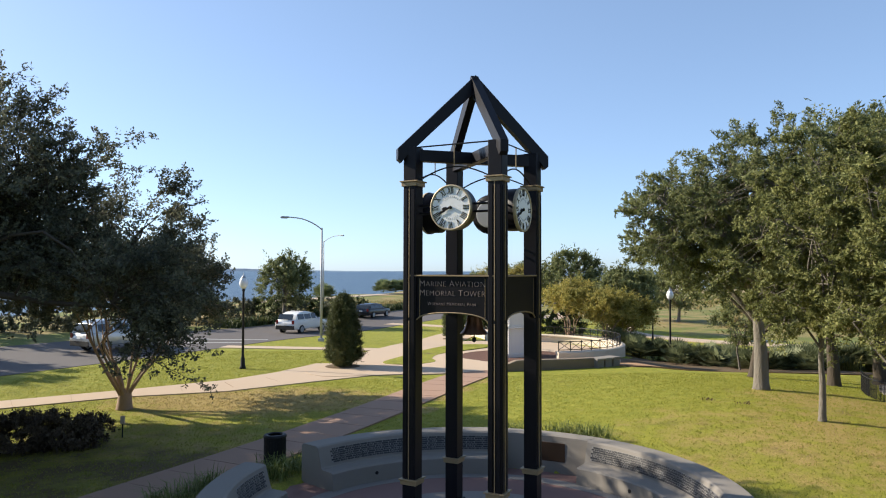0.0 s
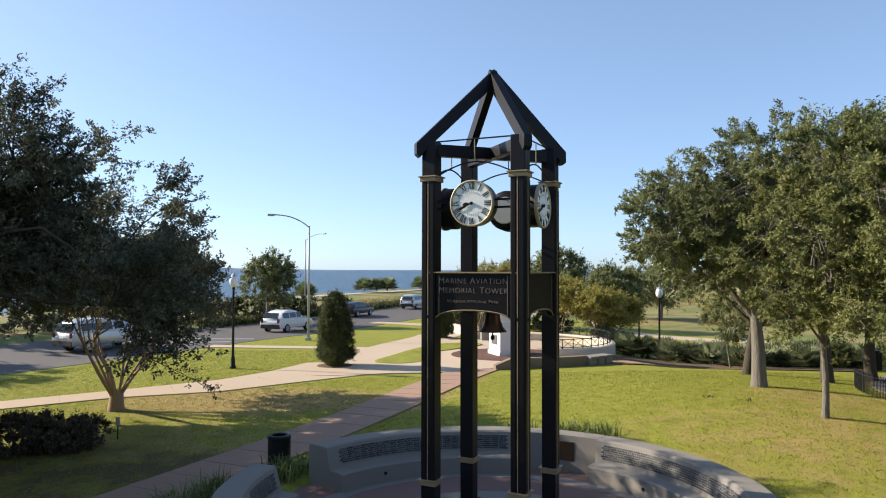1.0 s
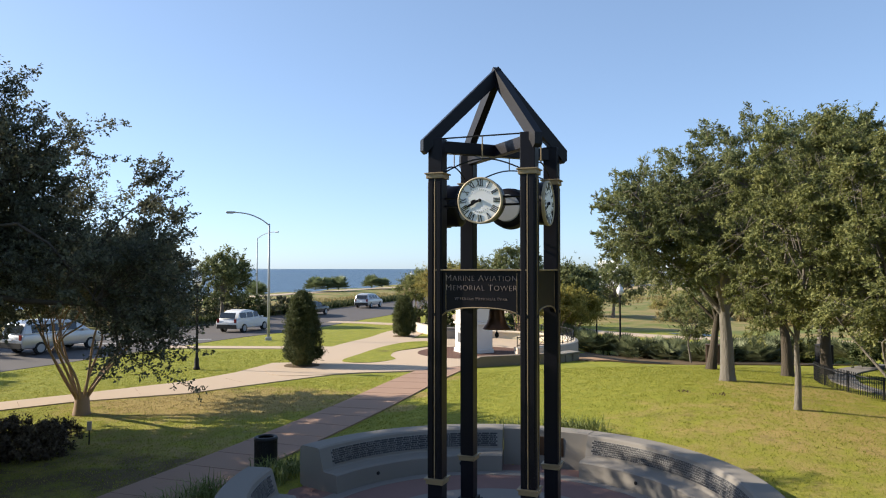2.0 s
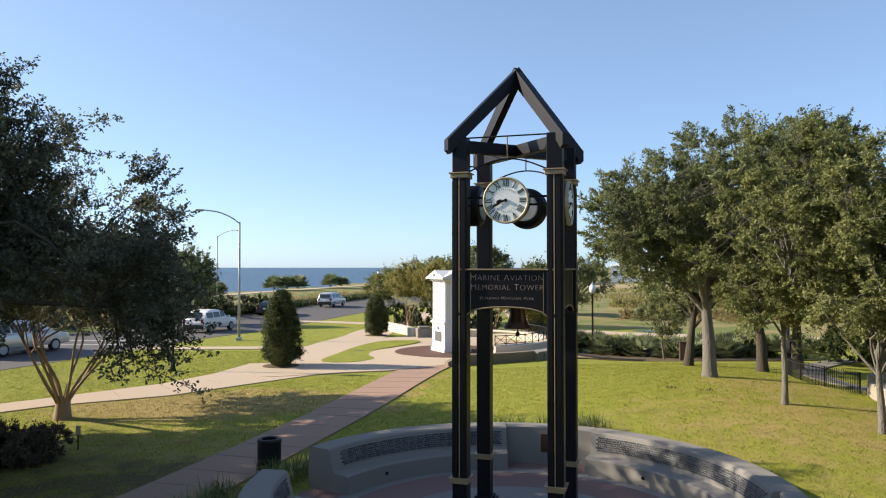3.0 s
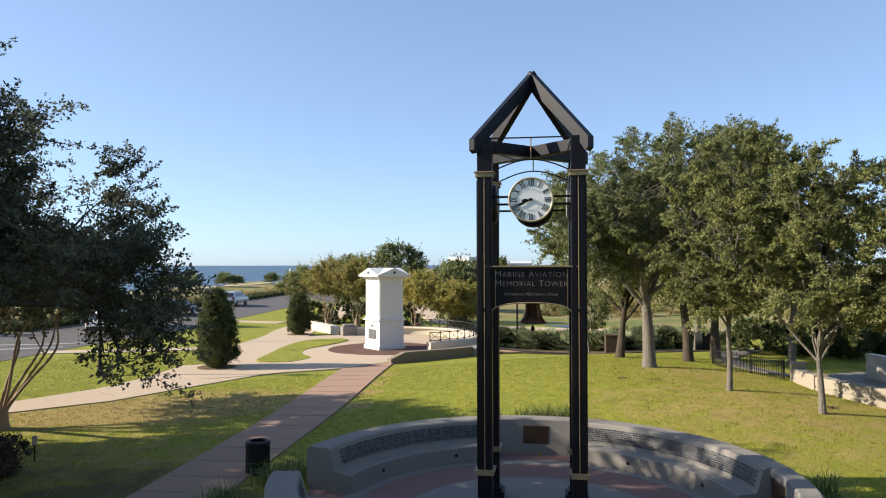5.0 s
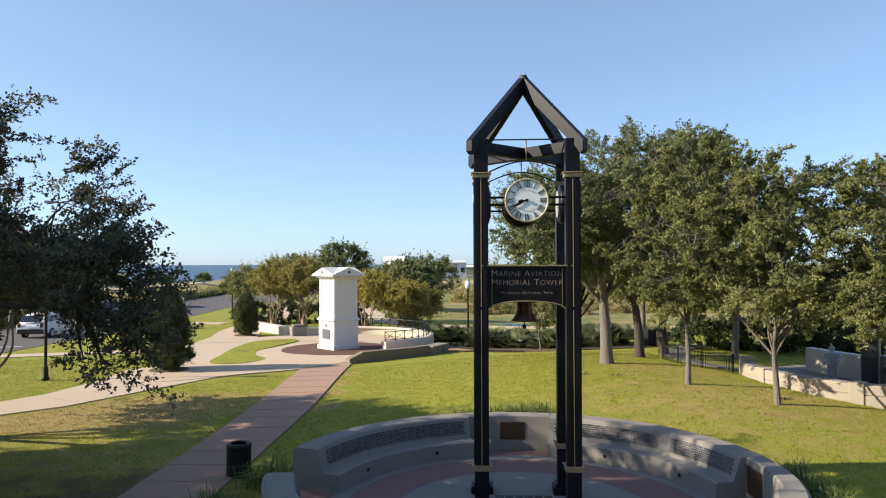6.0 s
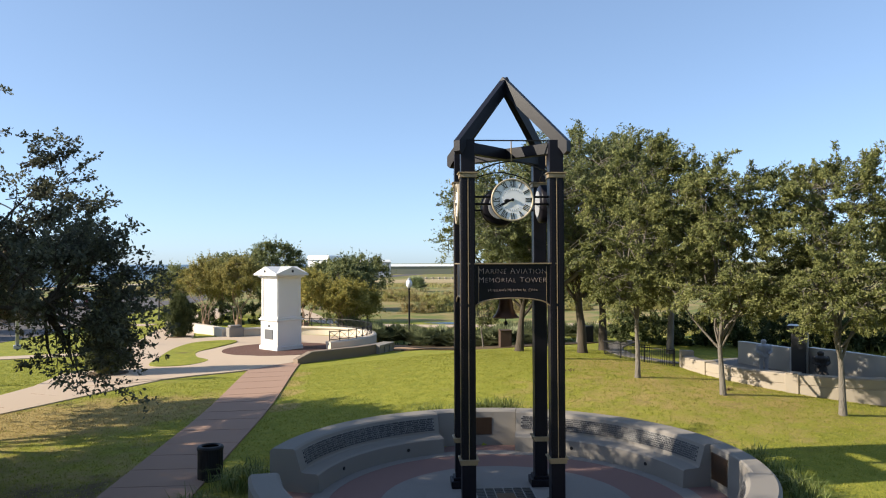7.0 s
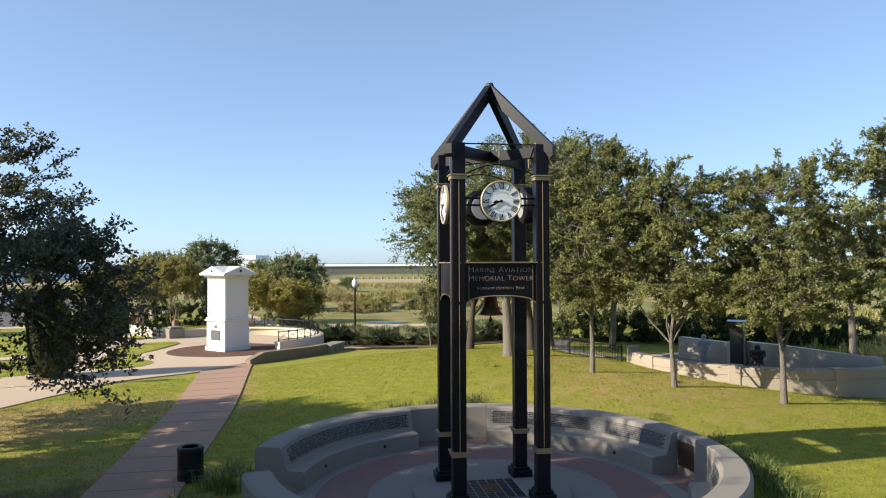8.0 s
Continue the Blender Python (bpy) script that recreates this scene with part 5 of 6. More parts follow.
for i in range(44):
    u, v_ = rs.random(), rs.random()
    x, y = 25 + 28 * u + 16 * v_, 66 + 34 * v_ - 12 * u
    r = rs.uniform(1.3, 2.6)
    mat = (M_REED, M_DUNE, M_REED)[i % 3]
    bush("marsh_clump", x, y, "rounded mound of yellow-green marsh grass", "ornamental grass", [(0, 0, 0.25, r, r * 0.8, r * 0.34), (r * 0.5, 0.3, 0.2, r * 0.6, r * 0.6, r * 0.28)], 1200 + i, mat, 46, 6, 6, 0.5, (0.5, 0.075), group="marsh clumps")
# hedge in the darkest leaf colour, which stands in for the shade on it
for i in range(11):
    bush("shaded_hedge", 21.5 + i * 1.25, 30.6 - i * 1.0, "low clipped hedge behind the memorial, leaves coloured dark for shade", "hedge", [(0, 0, 0.8, 1.3, 1.3, 0.85)], 170 + i, M_SHRUB, 95, 7, 8, 0.35, (0.16, 0.08), group="hedge behind the memorial")

# border grass round the ring wall
spots = []
for a0, a1, n, r0 in ((52, 66, 8, 5.5), (72, 80, 3, 5.5), (-16, -60, 10, 5.6)):
    for i in range(n):
        w = radians(a0 + (a1 - a0) * (i + 0.5) / n + rng.uniform(-1, 1))
        spots.append((TOWER[0] + (r0 + rng.uniform(0, 0.35)) * math.cos(w), TOWER[1] + (r0 + rng.uniform(0, 0.35)) * math.sin(w)))
spots += [(-3.75, 17.35), (-3.5, 17.75), (-4.05, 17.5), (-3.9, 17.05), (-5.3, 15.9), (-5.5, 15.3), (-5.1, 15.6), (-5.6, 14.6), (-5.4, 14.1), (-5.9, 15.0), (-5.15, 16.2)]
for x, y in spots:
    v, f = blade_mesh([(0, 0, 0)], rng, 80, 0.62, 0.02, 1.15, 0.14)
    ob = mesh_part("border_grass", arrays("border_grass", v, f), M_BLADE)
    ob.location = (x, y, ground_z(x, y) - 0.02)
    tagged(ob, "arching green border grass beside the memorial wall", "ornamental grass", "border grass")

# short lawn blades nearest the plaza
pts, dry = [], []
walk_a, walk_b = [Vector(p) for p in EDGE_A], smooth_line(WALK_B, 4)


def on_walk(x, y):
    """Whether a place lies on one of the two walks over the lawn."""
    inside = False
    for a, b in zip(walk_a, walk_a[1:] + walk_a[:1]):
        if (a.y > y) != (b.y > y) and x < a.x + (y - a.y) * (b.x - a.x) / (b.y - a.y):
            inside = not inside
    return inside or abs(x - walk_x(y)) < 1.16


def walk_x(y):
    return float(np.interp(y, [p.y for p in walk_b[::-1]], [p.x for p in walk_b[::-1]]))


while len(pts) < 62000:
    k = 20000
    xs, ys = rng.uniform(-18, 17, k), rng.uniform(8, 41, k)
    for x, y in zip(xs, ys):
        if math.hypot(x - TOWER[0], y - TOWER[1]) > 5.3 and not on_walk(x, y) and not (y > 30.6 and x > np.interp(y, [30.6, 33, 36, 41], [-6.2, -6.4, -4.6, -3.9])) and x > np.interp(y, [20, 31, 36, 41, 46], [-26, -18.4, -16.4, -14.2, -11]):
            if ((x + 6.8) / 6.8) ** 2 + ((y - 26.3) / 3.2) ** 2 < rng.uniform(0, 0.9) or ((x - 9.5) / 7.0) ** 2 + ((y - 17.8) / 5.5) ** 2 < rng.uniform(-1.7, 0.25):
                dry.append((x, y))
                continue
            pts.append((x, y))
for name, spots, mat, label in (("lawn_blades", pts[:62000], M_LAWNBLADE, "short green lawn blades"), ("dry_blades", dry, M_STRAW, "short straw-coloured worn grass")):
    r = np.repeat(np.array([(x, y, ground_z(x, y)) for x, y in spots]), 3, axis=0)
    n = len(r)
    r[:, :2] += rng.normal(size=(n, 2)) * 0.05
    w = rng.uniform(0, 2 * math.pi, n)
    side = np.stack([np.cos(w), np.sin(w), np.zeros(n)], 1) * 0.009
    tip = r + np.stack([rng.normal(size=n) * 0.025, rng.normal(size=n) * 0.025, rng.uniform(0.02, 0.05, n)], 1)
    v, f = np.stack([r - side, r + side, tip], 1).reshape(-1, 3), np.arange(n * 3).reshape(-1, 3)
    tagged(mesh_part(name, arrays(name, v, f), mat), label, "grass", kind="stuff")

# ---- the marble monument ----
mon = empty("monument", pose(3.91, 38.33, height(3.91, 38.33) + 0.02, 0, 0, 17), "tall white marble monument with gabled cap and plaque", "monument")
part("base", add_box(box(1.62, 1.62, 0.28, pose(0, 0, 0), 0.03), 1.5, 1.5, 1.3, pose(0, 0, 0.28), 0.02), M_MARBLE, mon)
part("moulding", add_box(box(1.66, 1.66, 0.1, pose(0, 0, 1.56), 0.03), 1.54, 1.54, 0.09, pose(0, 0, 1.66), 0.03), M_MARBLE, mon)
part("shaft", box(1.42, 1.42, 2.1, pose(0, 0, 1.74), 0.02), M_MARBLE, mon)
for k in range(4):
    t = Matrix.Rotation(radians(90 * k), 4, "Z")
    for sx in (-1, 1):
        part("pilaster", box(0.16, 0.035, 2.0, t @ pose(sx * 0.62, -0.72, 1.78), 0.008), M_MARBLE, mon)
    # gable on every side
    bm = bmesh.new()
    g = [(-1.02, 3.9), (1.02, 3.9), (1.02, 3.98), (0, 4.36), (-1.02, 3.98)]
    a = [bm.verts.new((x, -1.0, z)) for x, z in g]
    b = [bm.verts.new((x, 0.0, z)) for x, z in g]
    bm.faces.new(a), bm.faces.new(b[::-1])
    for i in range(5):
        bm.faces.new((a[i], b[i], b[(i + 1) % 5], a[(i + 1) % 5]))
    bmesh.ops.recalc_face_normals(bm, faces=bm.faces)
    bmesh.ops.transform(bm, matrix=t @ pose(0, 0, 0.002 * k), verts=bm.verts)
    gab = part("gable", bm, M_MARBLE, mon)
    part("medallion", lathe([(0.07, 0.0), (0.07, 0.02), (0.03, 0.03)], t @ pose(0, -1.0, 4.12, 90, 0, 0), 12), M_BLACKSTONE, gab, "small dark round medallion")
part("cornice", add_box(box(1.72, 1.72, 0.1, pose(0, 0, 3.8), 0.03), 1.52, 1.52, 0.08, pose(0, 0, 3.74), 0.02), M_MARBLE, mon)
tp = Matrix.Rotation(radians(-90), 4, "Z")
part("plaque", box(0.72, 0.04, 0.5, tp @ pose(0, -0.76, 0.62), 0.01), M_PLAQUE, mon, "dark grey plaque")
part("emblem", box(0.2, 0.03, 0.12, tp @ pose(0, -0.76, 1.25), 0.02), M_PLAQUE, mon, "small grey emblem")



def draped_sweep(name, profile, centre, a0, a1, base, mat, label, category, step=3.0):
    ob = part(name, sweep([(r, z + base) for r, z in profile], centre, a0, a1, step=step), mat)
    return tagged(ob, label, category)


def line_wall(name, points, thick, low, top, mat, label, slope=0.0):
    """A wall along a smooth line; slope: length over which its first end slopes down."""
    line = smooth_line(points, 7)
    bm = bmesh.new()
    rows, run = [], 0.0
    for i, p in enumerate(line):
        d = (line[min(i + 1, len(line) - 1)] - line[max(i - 1, 0)]).normalized()
        n = Vector((-d.y, d.x, 0)) * thick / 2
        run += (p - line[i - 1]).length if i else 0.0
        t = top - (0.27 * max(0.0, 1 - run / slope) if slope else 0.0)
        rows.append([bm.verts.new((p.x + n.x * k, p.y + n.y * k, z)) for k, z in ((-1, low), (-1, t - 0.03), (-0.9, t), (0.9, t), (1, t - 0.03), (1, low))])
    for a, b in zip(rows, rows[1:]):
        for k in range(6):
            bm.faces.new((a[k], a[(k + 1) % 6], b[(k + 1) % 6], b[k]))
    bm.faces.new(rows[0]), bm.faces.new(rows[-1])
    bmesh.ops.recalc_face_normals(bm, faces=bm.faces)
    return tagged(part(name, bm, mat), label, "wall")


line_wall("low_wall", [(2.58, 32.3), (4.5, 32.75), (6.0, 33.1), (6.95, 33.55)], 0.36, -0.3, 0.76, M_BROWNWALL, "low curved brown stone wall along the monument paving", 0.75)
end = empty("wall_pier", pose(7.62, 33.98, 0.0, 0, 0, 38), "group of squared stone blocks ending the low wall", "pier")
for dx in (-0.58, 0.0, 0.58):
    block = part("pier_block", box(0.48, 0.6, 0.72, pose(dx, 0, -0.1), 0.03), M_STONE, end)
    part("pier_cap", box(0.54, 0.66, 0.1, pose(dx, 0, 0.62), 0.025), M_STONE, block)
part("pier_core", box(1.5, 0.4, 0.6, pose(0, 0, -0.1), 0.01), M_BROWNWALL, end)
C2 = (5.0, 41.6)
draped_sweep("seat_wall", [(4.95, -0.4), (5.4, -0.4), (5.4, 0.40), (5.36, 0.44), (4.9, 0.44), (4.86, 0.40), (4.86, 0.34), (4.95, 0.32)], C2, -81, 104, 0.24, M_WALLPALE, "pale curved seat wall behind the monument", "wall")
line_wall("seat_wall", [(3.2, 47.0), (2.9, 49.5), (2.2, 52.5), (1.4, 55.5)], 0.45, -0.3, 0.68, M_WALLPALE, "pale seat wall beside the shore walk")
pier = empty("stone_pier", pose(3.65, 46.55, height(3.65, 46.55), 0, 0, 5), "rough-topped stone pier in the seat wall", "pier")
part("pier_block", box(0.95, 0.7, 0.62, pose(0, 0, 0), 0.05), M_STONE, pier)
part("pier_cap", box(0.75, 0.55, 0.13, pose(0, 0, 0.62), 0.05), M_STONE, pier)


def iron_rail(centre, r, a0, a1, base, high, gap, label):
    """A curved black iron rail with posts and crossed bars."""
    root = empty("iron_railing", pose(0, 0, 0), label, "railing")

    def at(a, z):
        return (centre[0] + r * math.cos(radians(a)), centre[1] + r * math.sin(radians(a)), z)
    n = max(2, int(abs(radians(a1 - a0)) * r / gap))
    angles = [a0 + (a1 - a0) * i / n for i in range(n + 1)]
    for z in (base + 0.1, base + high):
        part("rail", rod([at(a, z) for a in angles], 0.022, 5), M_DARKMETAL, root)
    for a, b in zip(angles, angles[1:]):
        part("post", rod([at(a, base - 0.05), at(a, base + high + 0.05)], 0.025, 5), M_DARKMETAL, root)
        part("cross_bar", rod([at(a, base + 0.1), at(b, base + high)], 0.014, 4), M_DARKMETAL, root)
        part("cross_bar", rod([at(b, base + 0.1), at(a, base + high)], 0.014, 4), M_DARKMETAL, root)


iron_rail(C2, 5.13, -80, 72, 0.66, 0.52, 0.62, "black iron railing with crossed bars on the seat wall")

# ---- lamps ----
def park_lamp(x, y, high=4.3):
    root = empty("park_lamp", pose(x, y, ground_z(x, y) - 0.02), "black park lamp post with an acorn globe", "street lamp", "park lamps")
    part("post", lathe([(0.15, 0), (0.15, 0.1), (0.11, 0.16), (0.1, 0.5), (0.07, 0.58), (0.06, 0.7), (0.05, high - 0.75), (0.08, high - 0.7), (0.06, high - 0.62)], steps=14), M_DARKMETAL, root, "", True)
    part("globe", lathe([(0.09, high - 0.62), (0.175, high - 0.5), (0.205, high - 0.36), (0.16, high - 0.18), (0.08, high - 0.1)], steps=18), M_GLOBE, root, "frosted acorn globe", True)
    part("finial", lathe([(0.13, high - 0.1), (0.08, high - 0.04), (0.02, high + 0.02), (0.012, high + 0.12)], steps=10), M_STEEL, root)


park_lamp(-9.39, 33.75, 4.4)
park_lamp(13.05, 41.2, 4.35)
park_lamp(2.43, 66.2, 4.55)
park_lamp(15.2, 52.0, 4.0)


def road_lamp(x, y, high, reach_xy):
    root = empty("road_lamp", pose(x, y, ground_z(x, y) - 0.05), "tall galvanised road lamp with a curved arm", "street lamp", "road lamps")
    part("base", box(0.36, 0.36, 0.25, pose(0, 0, 0), 0.03), M_STEEL, root)
    part("pole", lathe([(0.088, 0.2), (0.055, high)], steps=12), M_STEEL, root, "", True)
    rx, ry = reach_xy
    arm = smooth_line([(0, 0, high - 0.1), (rx * 0.25, ry * 0.25, high + 0.28), (rx * 0.6, ry * 0.6, high + 0.58), (rx, ry, high + 0.68)], 5)
    part("arm", rod([tuple(p) for p in arm], 0.04, 7), M_STEEL, root)
    lamp_head("lamp_head", root, pose(rx * 1.1, ry * 1.1, high + 0.63, 0, 0, math.degrees(math.atan2(ry, rx))))


def lamp_head(name, parent, m):
    bm = add_box(box(0.62, 0.26, 0.1, m, 0.04, 0.85), 0.4, 0.2, 0.05, m @ pose(0.03, 0, -0.045), 0.015)
    return part(name, bm, M_STEEL, parent, "flat cobra lamp head")


road_lamp(-7.95, 46.9, 7.45, (-2.1, -0.5))
road_lamp(-14.9, 89.3, 7.8, (2.3, -1.6))

# ---- small things on the lawn and by the walk ----
can = empty("litter_bin", pose(-4.27, 18.38, FLOOR - 0.06), "black round slatted litter bin with a domed rim", "litter bin")
part("liner", lathe([(0.245, 0.03), (0.255, 0.8)], steps=28), M_DARKMETAL, can)
for i in range(28):
    a = 360 / 28 * i
    part("slat", box(0.012, 0.042, 0.78, pose(0.272 * math.cos(radians(a)), 0.272 * math.sin(radians(a)), 0.04, 0, 0, a), 0.004), M_DARKMETAL, can)
part("rim", lathe([(0.20, 0.80), (0.29, 0.80), (0.295, 0.84), (0.27, 0.875), (0.21, 0.885), (0.18, 0.86)], steps=32, cap=False), M_DARKMETAL, can, "rounded top rim", True)
part("foot", lathe([(0.27, 0.0), (0.28, 0.05), (0.26, 0.06)], steps=28), M_DARKMETAL, can)
post = empty("lawn_marker", pose(-9.44, 21.26, ground_z(-9.44, 21.26) - 0.02, 0, 0, 12), "small beige marker box on a dark stake", "marker")
part("stake", box(0.035, 0.035, 0.45, pose(0, 0, 0), 0.004), M_DARKMETAL, post)
part("marker_head", box(0.12, 0.06, 0.24, pose(0, 0, 0.42), 0.012), M_CONCRETE, post)
for x, y, k in ((9.0, 21.5, 0.4), (11.6, 16.9, 0.3), (8.2, 22.3, 0.3)):
    v, f = blade_mesh([(0, 0, 0)], rng, 22, 0.09, 0.035, 1.5, k * 0.4)
    ob = mesh_part("leaf_litter", arrays("leaf_litter", v, f), M_MULCHRED)
    ob.location = (x, y, ground_z(x, y))
    tagged(ob, "small heap of brown dead leaves on the grass", "leaf litter")
cab = empty("utility_cabinet", pose(14.9, 33.6, ground_z(14.9, 33.6), 0, 0, -24), "brown metal utility cabinet among the trees", "cabinet")
part("cabinet_body", box(0.62, 0.55, 1.0, pose(0, 0, 0), 0.02), M_BROWNBOX, cab)
part("cabinet_lid", box(0.67, 0.6, 0.05, pose(0, 0, 1.0), 0.015), M_BROWNBOX, cab)
bin2 = empty("park_bin", pose(20.4, 33.2, ground_z(20.4, 33.2)), "dark square park bin under the trees", "litter bin")
part("bin_body", box(0.6, 0.6, 0.95, pose(0, 0, 0.08), 0.03), M_DARKMETAL, bin2)
part("bin_foot", box(0.45, 0.45, 0.1, pose(0, 0, 0)), M_DARKMETAL, bin2)

# ---- the curved memorial beyond the lawn ----
RC = (18.95, 17.95)
rw = part("curved_wall", sweep([(5.02, -0.2), (5.47, -0.2), (5.47, 0.66), (5.44, 0.675), (5.44, 0.70), (5.47, 0.715), (5.47, 0.98), (5.43, 1.02), (5.06, 1.02), (5.02, 0.98)], RC, 141, 290, step=2), M_TANWALL)
tagged(rw, "pale two-course curved memorial wall on the lawn", "wall")
for a in (141, 162.6, 200, 236, 270):
    w = radians(a)
    part("pilaster", box(0.5, 0.42, 1.0 if a > 142 else 1.1, pose(RC[0] + 5.26 * math.cos(w), RC[1] + 5.26 * math.sin(w), 0.06 if a > 142 else 0.1, 0, 0, a), 0.02), M_TANWALL, rw, "stone pier of the wall")
floor = part("pavement_memorial", lathe([(5.05, 0.0), (5.05, 0.36), (4.95, 0.37)], pose(*RC, 0), 64), M_GREYSLAB)
tagged(floor, "grey paving inside the curved memorial", "paving", kind="structure")
g1 = part("granite_wall", box(0.3, 2.75, 0.95, pose(18.55, 20.35, 0.35, 0, 0, -10), 0.02), M_GRANITE)
tagged(g1, "polished grey granite panel wall", "wall")
bm = sweep([(2.95, 0.3), (3.25, 0.3), (3.25, 1.5), (2.95, 1.5)], (20.8, 17.1), 165, 262, step=4)
for v_ in bm.verts:
    if v_.co.z > 1:
        w = math.degrees(math.atan2(v_.co.y - 17.1, v_.co.x - 20.8)) % 360
        v_.co.z = 1.47 - 0.5 * step01(180, 285, w)
g2 = part("granite_wall", bm, M_GRANITE)
tagged(g2, "curved polished grey granite wall with a sloping top", "wall")
pil = empty("stone_pillar", pose(17.4, 18.12, 0.34, 0, 0, 28), "dark stone pillar with an overhanging cap", "pillar")
part("pillar_shaft", box(0.55, 0.5, 1.8, pose(0, 0, 0), 0.02), M_BLACKSTONE, pil)
part("pillar_front", box(0.42, 0.06, 1.7, pose(0, -0.28, 0.02), 0.01), M_GRANITE, pil)
part("pillar_cap", box(0.95, 0.75, 0.17, pose(0, 0, 1.8), 0.02), M_BLACKSTONE, pil)


def statue(x, y, h, mat, label, seated=False):
    """A bronze figure kept to one plain mesh: legs, trunk, arms, head and cap in one piece."""
    bm = bmesh.new()
    add_box(bm, 0.5, 0.42, h * 0.05, None, 0.02)
    knee = 0.3 if seated else 0.0
    for sx in (-1, 1):
        for a, b, r0, r1 in (((sx * 0.11, -knee, h * 0.04), (sx * 0.1, -knee * 0.9, h * 0.27), 0.055, 0.075), ((sx * 0.1, -knee * 0.9, h * 0.26), (sx * 0.08, 0.02, h * (0.36 if seated else 0.52)), 0.08, 0.1), ((sx * 0.23, 0.0, h * 0.80), (sx * 0.27, -0.04, h * 0.62), 0.065, 0.055), ((sx * 0.27, -0.04, h * 0.62), (sx * 0.12, -0.2, h * 0.56), 0.055, 0.045)):
            d = Vector(b) - Vector(a)
            m = Matrix.Translation(a) @ d.to_track_quat("Z", "Y").to_matrix().to_4x4()
            add_lathe(bm, [(r0 * 0.7, -0.03), (r0, 0.0), (r1, d.length), (r1 * 0.7, d.length + 0.03)], m, 9)
    low = 0.34 if seated else 0.46
    trunk = [(0.1, h * (low - 0.03)), (0.17, h * low), (0.155, h * 0.6), (0.2, h * 0.72), (0.21, h * 0.79), (0.13, h * 0.83), (0.06, h * 0.85), (0.085, h * 0.88), (0.095, h * 0.925), (0.1, h * 0.94), (0.085, h * 0.965), (0.03, h)]
    add_lathe(bm, trunk, Matrix.Diagonal((1.3 if seated else 1.15, 1.1 if seated else 0.8, 1, 1)), 14)
    # fused into one closed skin
    cast = part("cast", bm, mat)
    mod = cast.modifiers.new("fuse", "REMESH")
    mod.mode, mod.voxel_size = "VOXEL", 0.022
    me = bpy.data.meshes.new_from_object(cast.evaluated_get(bpy.context.evaluated_depsgraph_get()))
    bpy.data.objects.remove(cast)
    ob = new("statue", me)
    me.shade_smooth()
    ob.matrix_world = pose(x, y, 0.36, 0, 0, -38)
    tagged(ob, label, "statue")


statue(17.45, 19.65, 1.28, M_STATUE, "pale grey standing statue before the granite wall")
statue(16.95, 17.0, 1.12, M_STATUEDARK, "dark bronze seated statue before the granite wall", True)

# iron fence running from the curved wall up the lawn
fence = empty("iron_fence", pose(0, 0, 0), "black iron picket fence beside the lawn", "fence")
fl = smooth_line([(14.55, 21.6), (14.25, 22.9), (14.5, 24.5), (15.4, 26.5)], 9)
for zo in (-0.05, 0.74):
    part("rail", rod([(p.x, p.y, ground_z(p.x, p.y) - 0.12 + zo) for p in fl], 0.022, 5), M_DARKMETAL, fence)
for i, (p, q) in enumerate(zip(fl, fl[1:])):
    for s in (0, 0.5):
        c = p.lerp(q, s)
        g = ground_z(c.x, c.y) - 0.12
        thick = 0.03 if (i % 9 == 0 and s == 0) else 0.012
        part("post" if thick > 0.02 else "picket", rod([(c.x, c.y, g - 0.3), (c.x, c.y, g + 0.84)], thick, 5), M_DARKMETAL, fence)

